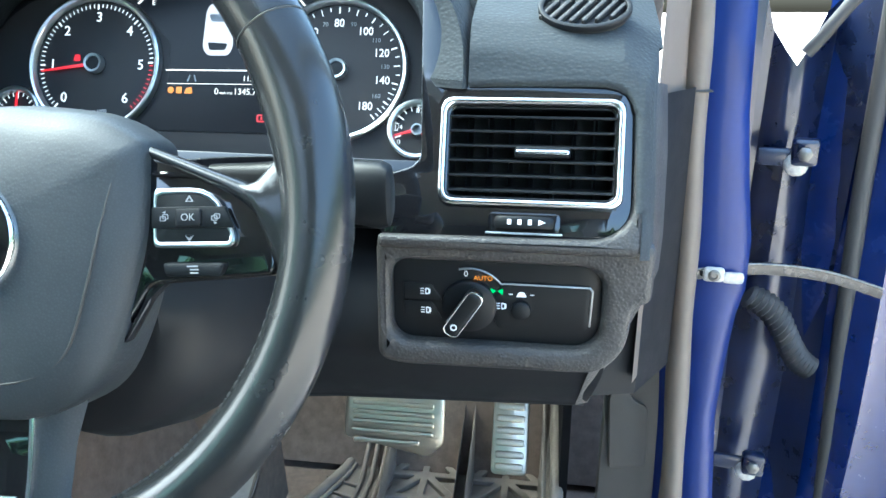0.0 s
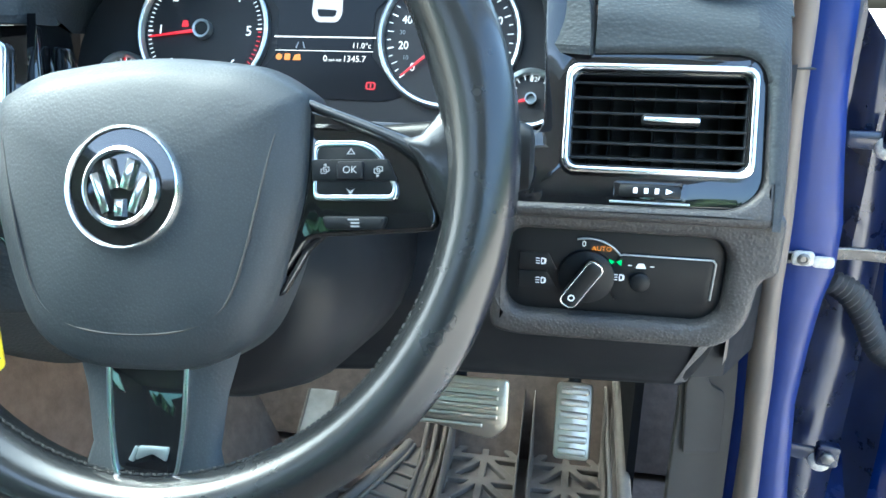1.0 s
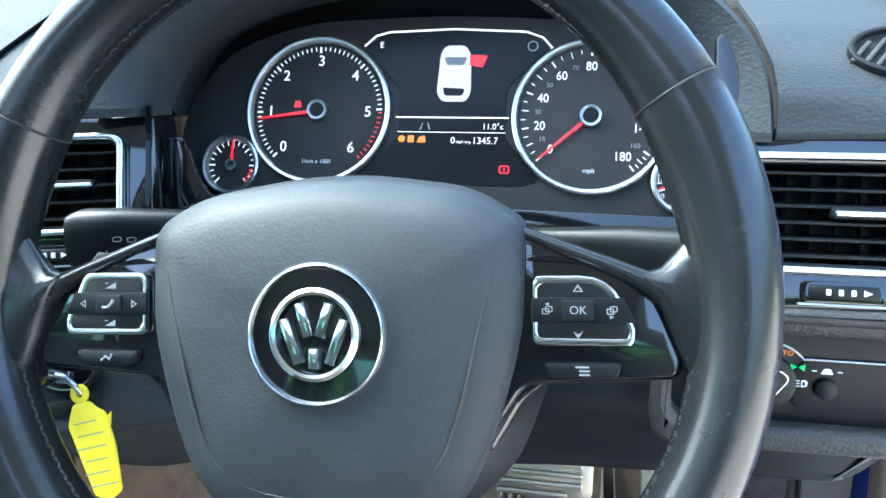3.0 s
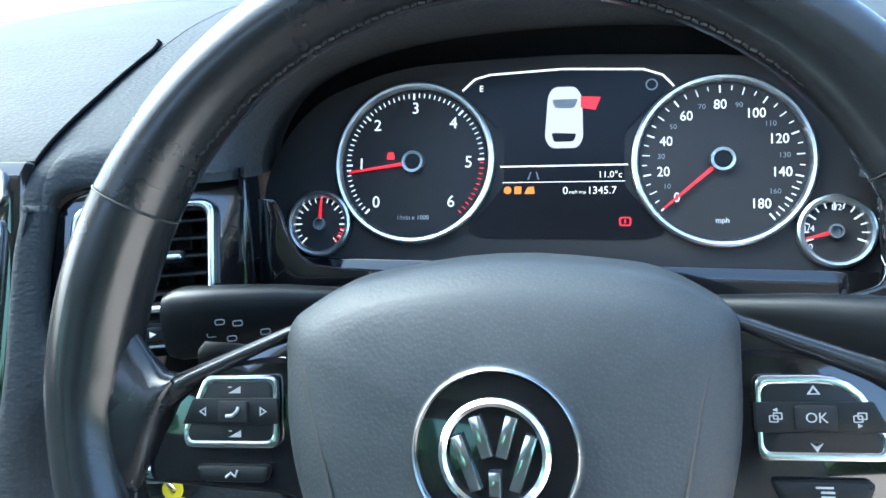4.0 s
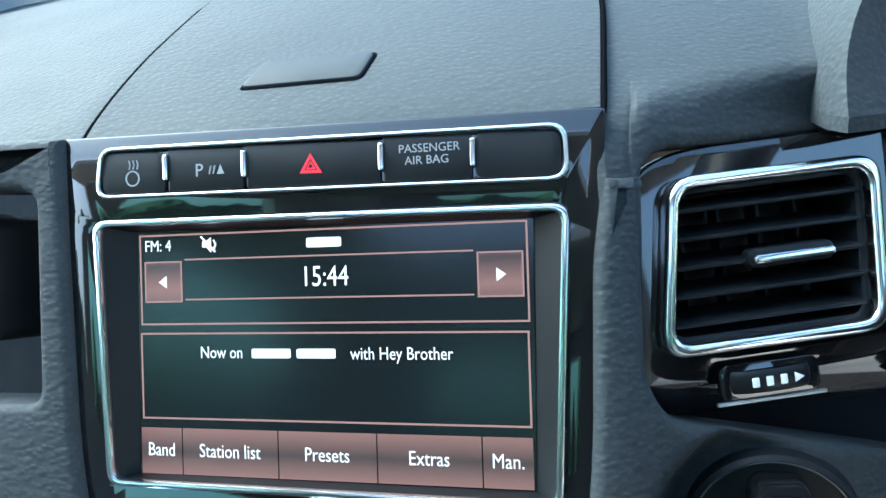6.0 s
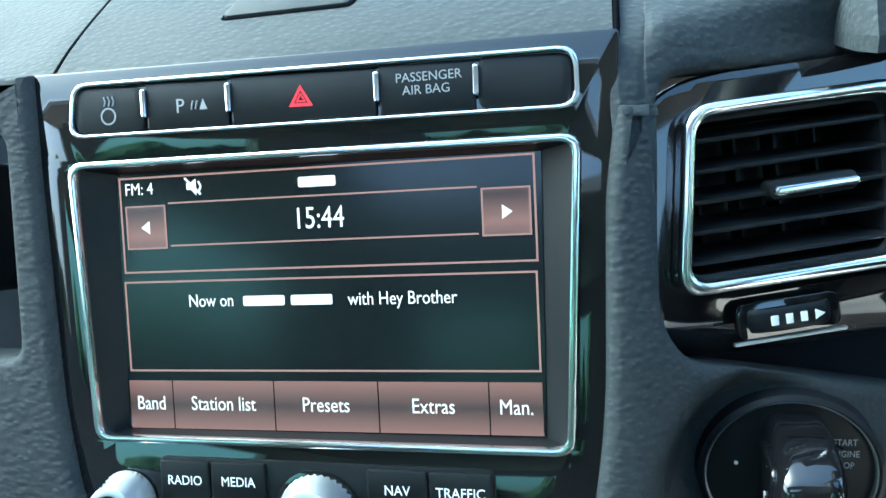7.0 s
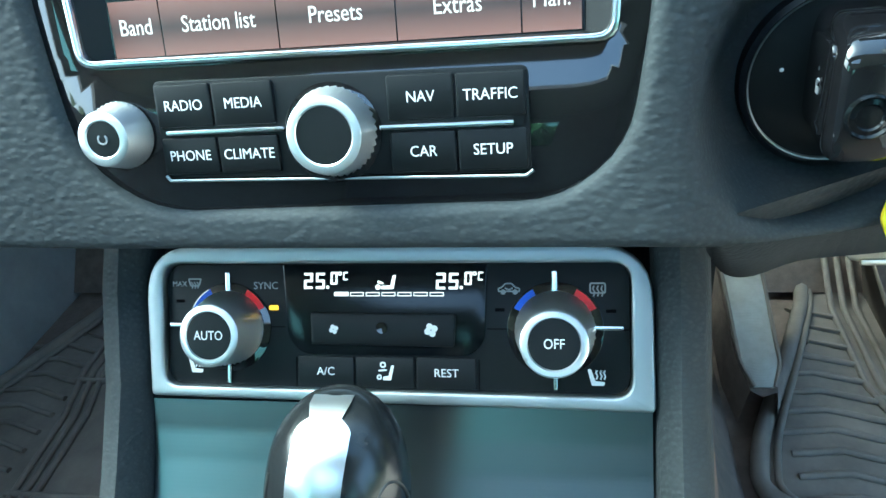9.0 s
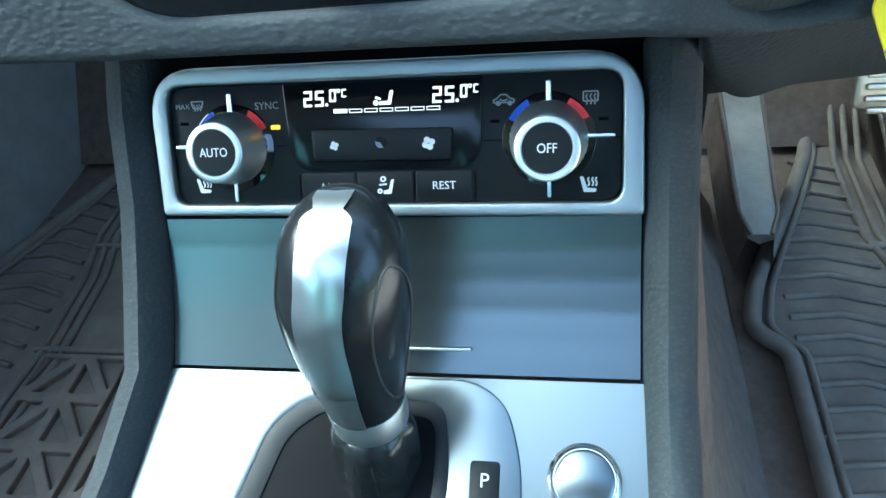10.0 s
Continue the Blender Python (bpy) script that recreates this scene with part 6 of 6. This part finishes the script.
part("side_seam", tube([on_knob(z, -2.62, 0.1) for z in np.linspace(30, 112, 24)], 0.4), RUBBER, gl)
part("collar", loft([lever_ring(3.4, 1.5, 18, 16.2, 15), lever_ring(3.4, 1.5, 19.5, 17.6, 16.4), lever_ring(3.2, 2.6, 32, 18.4, 17.4), lever_ring(3.2, 2.6, 33.2, 17.4, 16.4)], angle=40), SILVER, gl, "silver collar")
part("gaiter", loft([[(q[0] + (1 + 0.05 * math.cos(7 * a) + 0.02 * math.cos(13 * a + 1)) * q[3] * math.cos(a), q[1] + (1 + 0.05 * math.cos(7 * a) + 0.02 * math.cos(13 * a + 1)) * q[4] * math.sin(a), q[2]) for a in np.linspace(0, 2 * math.pi, 56, endpoint=False)] for q in flow([(3.4, 1, 19.5, 16.4, 15.4), (3.4, 0.6, 15, 19.5, 18.2), (3, -0.5, 6, 20.4, 19.0), (2.4, -2, -4, 20.8, 19.6), (2, -3, -14, 21.6, 20.6), (1, -5, -27, 24, 23)], 3)], angle=50), LEATHER, gl, "black leather gaiter")
for sx in (-4, 4):
    for k in range(9):
        part("stitch", tube([(2.6 + sx, -19.6 - 0.28 * k - 0.7, 13.5 - 2.4 * k), (2.6 + sx, -19.9 - 0.28 * k - 0.7, 12.1 - 2.4 * k)], 0.35), SOFT, gl)

# ---- pedals, mats ----
bp = thing("brake_pedal", panel(0.07, 0.968, 0.638, 18), "wide brushed steel brake pedal with ridges", "pedal", "pedals")
part("pedal_plate", plate([soften([(84, 44), (-76, 42), (-76, -28), (60, -52), (84, -30)], 9)], -8, 0, 3), STEEL, bp)
for k in range(5):
    part("ridge", plate([rr(132 - (26 if k == 0 else 0), 8, 3, 2 + (-9 if k == 0 else 0), -31 + k * 15)], 0, 4, 1.8), STEEL, bp)
part("pedal_arm", block(-12, 12, 20, 300, -40, -24, 4), PLASTIC, bp)
ap = thing("accelerator_pedal", panel(0.256, 1.008, 0.605, 28), "slim brushed steel accelerator pedal with ridges", "pedal", "pedals")
part("pedal_plate", plate([rr(58, 122, 9, 0, -2)], -8, 0, 3), STEEL, ap)
for k in range(6):
    part("ridge", plate([rr(46, 11, 4, 0, -50 + k * 19)], 0, 4.4, 2), STEEL, ap)
part("pedal_arm", block(-10, 10, 30, 260, -36, -22, 4), PLASTIC, ap)


def toe(me):
    """Bends a mat up the toe board."""
    for v in me.vertices:
        f = max(0.0, v.co.y - 0.36)
        v.co.z += f * 0.9
    return me


def pockets(x0, x1, y0, y1, nx, ny, z0, z1):
    """A raised lattice plate with triangular pockets."""
    cw, ch = (x1 - x0) / nx, (y1 - y0) / ny
    loops = [rr(x1 - x0, y1 - y0, 6, (x0 + x1) / 2, (y0 + y1) / 2, 3)]
    for i in range(nx):
        for j in range(ny):
            x, y = x0 + (i + 0.5) * cw, y0 + (j + 0.5) * ch
            f = 1 if i < nx / 2 else -1
            for tri in (((-0.40 * f, -0.30), (0.22 * f, 0.40), (-0.40 * f, 0.40)), ((0.40 * f, 0.28), (-0.20 * f, -0.40), (0.40 * f, -0.40))):
                loops.append(soften([(x + p * cw, y + q * ch) for p, q in tri], 2, 2))
    return plate(loops, z0, z1, 1.2, 1)


mat = thing("floor_mat", pose(0.09, 0.70, 0.494), "black moulded rubber mat with triangular pockets on the carpet", "floor mat", "rubber floor mats")
EDGE = soften([(240, 520), (-100, 520), (-110, 330), (-150, 230), (-225, 60), (-240, -10), (-205, -40), (-205, -420), (240, -420)], [20, 20, 40, 40, 30, 20, 15, 30, 30], 6)
part("sheet", toe(plate([EDGE], 0, 5, 1.5, 2, (24, -240, 240))), MATR, mat)
part("rim", toe(tube([(x, y, 9) for x, y in EDGE], 10, True, 2)), MATR, mat)
part("inner_rim", toe(tube([(x * 0.92, y * 0.975, 9) for x, y in EDGE], 4, True, 2)), MATR, mat)
for dx in (0, 16, 32):
    part("field_rib", toe(tube([(-78 + dx, 500, 7), (-82 + dx, 300, 7), (-84 + dx, 150, 7), (-60 + dx, 60, 7), (-50 + dx, -80, 7), (-80 + dx, -400, 7)], 4.5, False, 2)), MATR, mat)
for k in range(22):
    y = 300 - k * 31
    xl = -130 if y > 230 else (-200 if y > 80 else -195)
    part("fan_rib", toe(tube([(xl - 0, y - 10, 6), (-140, y - 4, 7), (-80, y - 22, 7)], 4, False, 2)), MATR, mat)
part("cross_rib", toe(tube([(-84, 128, 7), (230, 128, 7)], 5, False, 2)), MATR, mat)
part("cross_rib", toe(tube([(-60, -66, 7), (230, -66, 7)], 5, False, 2)), MATR, mat)
part("front_lattice", toe(pockets(-36, 84, 140, 500, 2, 6, 4, 14)), MATR, mat)
part("front_lattice", toe(pockets(100, 220, 140, 500, 2, 6, 4, 14)), MATR, mat)
part("rear_lattice", toe(pockets(-40, 84, -400, -76, 2, 5, 4, 14)), MATR, mat)
part("rear_lattice", toe(pockets(100, 220, -400, -76, 2, 5, 4, 14)), MATR, mat)
copy_thing(mat, pose(-0.97, 0.70, 0.494))
fr = thing("footrest", pose(-0.13, 0.87, 0.494), "pale worn footrest with piped edges beside the tunnel", "footrest")


def rest_at(a, b):
    w = 0.021 + 0.003 * b - 0.010 * max(0, 0.15 - b) / 0.15
    return (-0.002 - 0.010 * b + (2 * a - 1) * w, -0.085 + 0.17 * b, 0.066 + 0.085 * b + 0.004 * math.sin(13 * b) * math.sin(math.pi * a))


part("pad", surface(rest_at, 10, 30, 0.006), REST, fr, "pale grey ribbed pad")
for a0 in (0, 1):
    part("piping", tube([tuple(1000 * q for q in rest_at(a0, k / 24)) for k in range(25)], 2.4), TRIM, fr, "raised edge piping")
part("carpet_base", loft([[(x * 1000 + d, y * 1000, max(0, z * 1000 - h)) for (x, y, z), d, h in ((rest_at(0, k), -12, 60), (rest_at(0, k), -4, 6), (rest_at(0.5, k), 0, 16), (rest_at(1, k), 4, 8), (rest_at(1, k), 12, 150))] for k in (0, 0.25, 0.5, 0.75, 1.0)], caps=False, closed=False, angle=60), CARPET, fr)

# ---- door opening ----
ap_ = thing("door_pillar", pose(0.48, 0.84, 0.5), "blue painted door pillar with warm grey seal", "door pillar")
ai = ap_.matrix_basis.inverted()
FLANGE = ((300, 0.497, 0.56), (520, 0.492, 0.545), (646, 0.489, 0.531), (766, 0.484, 0.521), (846, 0.481, 0.524), (907, 0.478, 0.529), (940, 0.477, 0.536), (1000, 0.474, 0.535), (1070, 0.470, 0.524), (1148, 0.467, 0.514), (1266, 0.464, 0.508), (1420, 0.455, 0.495))
part("painted_flange", loft([[(x0 * 1000 - 40, 862, z), (x0 * 1000 - 12, 842, z), (x0 * 1000 + 6, 835, z), ((x0 + x1) * 500, 830, z), (x1 * 1000 - 12, 833, z), (x1 * 1000, 842, z), (x1 * 1000 + 4, 900, z)] for z, x0, x1 in FLANGE], caps=False, closed=False, angle=50), BLUE, ap_, "", ai)
SEAL = ((476, 400), (470, 667), (465, 783), (459.5, 889), (455.5, 1007), (448, 1152), (443.5, 1265), (434, 1420))
part("door_seal", loft([[(x + (13.5 + 0.8 * math.sin(z / 31)) * math.cos(a), 806 + 18 * math.sin(a), z) for a in np.linspace(0, 2 * math.pi, 18, endpoint=False)] for x, z in flow(SEAL, 8)], angle=60), TRIM, ap_, "warm grey rubber seal", ai)
part("seal_joint", block(-15, 15, -1, 1, -19, 1, 0.6), RUBBER, ap_, "", ai @ panel(0.4465, 0.788, 1.176, 0))
part("inner_trim", loft([[(394, 700, z), (x0, y0, z), (x1, y1, z)] for z, x0, y0, x1, y1 in ((1420, 396, 690, 426, 792), (1240, 404, 728, 433, 796), (1150, 412, 745, 437, 798), (1000, 420, 765, 444, 800), (880, 428, 785, 449, 802))], caps=False, closed=False), TRIM, ap_, "warm grey pillar trim", ai)
part("kick_trim", plate([soften([(50, 120), (4, 100), (-6, 60), (-14, -380), (66, -380), (62, 0)], 10)], -14, 0, 3), TRIMD, ap_, "grey plastic kick trim", ai @ panel(0.392, 0.850, 0.86, 2, 8))
part("fuse_cover", plate([soften([(17, -48), (15, -50), (14, -70), (22, -82), (36, -88), (40, -96), (43, -178), (-6, -181), (-12, -75), (4, -52)], [1, 2, 6, 6, 4, 6, 8, 6, 8, 8])], -2, 7, 3), TRIMD, ap_, "", ai @ panel(0.398, 0.846, 0.86, 2, 8))

door = thing("car_door", pose(0.62, 0.98, 0.5), "open dark blue car door with hinges and wiring bellows", "car door")
di = door.matrix_basis.inverted()
DX = ((490, 900, 1500), (536, 905, 1500), (548, 950, 1500), (556, 985, 1266), (568, 990, 1232), (582, 975, 1208), (596, 968, 1190), (612, 972, 1216), (630, 985, 1254), (648, 1000, 1270), (664, 985, 1280), (678, 955, 1290))
# hinge face in the darkened blue, its shade painted in
part("inner_skin", loft([[(x, y + 6 * math.sin(9 * k + x / 17), z0 + (zt - z0) * k) for x, y, zt in DX] for k, z0 in ((n / 12, 330) for n in range(13))], caps=False, closed=False, angle=40), BLUESHADE, door, "blue painted hinge face, colour darkened for shade", di)
DP = ((640, 1010, 1285), (674, 972, 1290), (700, 940, 1298), (722, 915, 1303), (744, 918, 1310), (790, 905, 1320), (900, 870, 1330), (1500, 690, 1330))
part("outer_skin", loft([[(x, y + 5 * math.sin(11 * k + x / 23), 330 + (zt - 330) * k) for x, y, zt in DP] for k in np.linspace(0, 1, 13)], caps=False, closed=False, angle=40), BLUEDIM, door, "glossy blue inner door frame", di)
part("window_seal", tube([(600, 955, 1205), (612, 952, 1222), (640, 945, 1266), (668, 940, 1294), (760, 905, 1330)], 8), RUBBER, door, "dark rubber window seal", di)
part("edge_seal", tube([(684, 945, 1290), (686, 945, 1190), (688, 945, 1030), (695, 945, 867), (711, 945, 578), (716, 945, 400)], 11), RUBBER, door, "dark rubber door seal", di)
STRAP = flow([(470, 836, 958), (500, 840, 961), (536, 850, 963), (575, 858, 961), (613, 864, 956), (650, 868, 948), (700, 872, 932)], 5)
part("check_strap", loft([[(x + dx, y + dy, z + dz) for dx, dy, dz in ((0, -3, -7), (0, -4.5, 0), (0, -3, 7), (0, 3, 7), (0, 3, -7))] for x, y, z in STRAP], angle=30), STRAPM, door, "dark greasy steel door check strap", di)
# paler steel tube along the upper edge imitates the strap's highlight
part("strap_highlight", tube([(x, y - 3.5, z + 6.4) for x, y, z in STRAP], 1.4), GREASE, door, "bright line drawn as the strap's highlight", di)
part("strap_bracket", joined(block(-20, 4, -9, 9, -4, 4, 5), block(2, 26, -10, 4, -3, 3, 5)), PALEGREASE, door, "pale greasy bracket", di @ panel(0.502, 0.826, 0.962, 0, -4))
part("strap_rivet", lathe([(7, 3), (7, 6), (4, 7), (3.4, 5), (0.1, 5)], 18, -8, 0), GREASE, door, "", di @ panel(0.502, 0.826, 0.962, 0, -4))
for z, x in ((1.082, 0.606), (0.637, 0.603)):
    h = part("hinge", joined(block(-52, 0, -11, 11, -6, 2, 3), block(-14, 16, -8, 26, -2, 16, 5)), BLUESHADE, door, "bolted door hinge", di @ panel(x, 0.93, z, 0, -10))
    part("bolt", lathe([(9, 14), (9, 20), (6, 22), (0.1, 22)], 6, 0, 8), GREASE, h)
    part("grease", lathe([(15, 2), (14, 7), (9, 11), (0.1, 12)], 11, -6, -8), PALEGREASE, h, "pale smear of grease")
bel = []
for k in range(36):
    t = k / 35
    q = 12 + (2.4 if k % 2 else -2) + 3 * math.sin(3 * t)
    cx, cz = 560 + 108 * t + 5 * math.sin(5 * t), 905 - 112 * t + 8 * math.sin(6 * t)
    bel.append([(cx + q * 0.6 * math.sin(a), 912 + 30 * t + q * math.cos(a), cz + q * math.sin(a)) for a in np.linspace(0, 2 * math.pi, 14, endpoint=False)])
part("wiring_bellows", loft(bel, angle=30), BOOT, door, "ribbed rubber wiring sleeve", di)
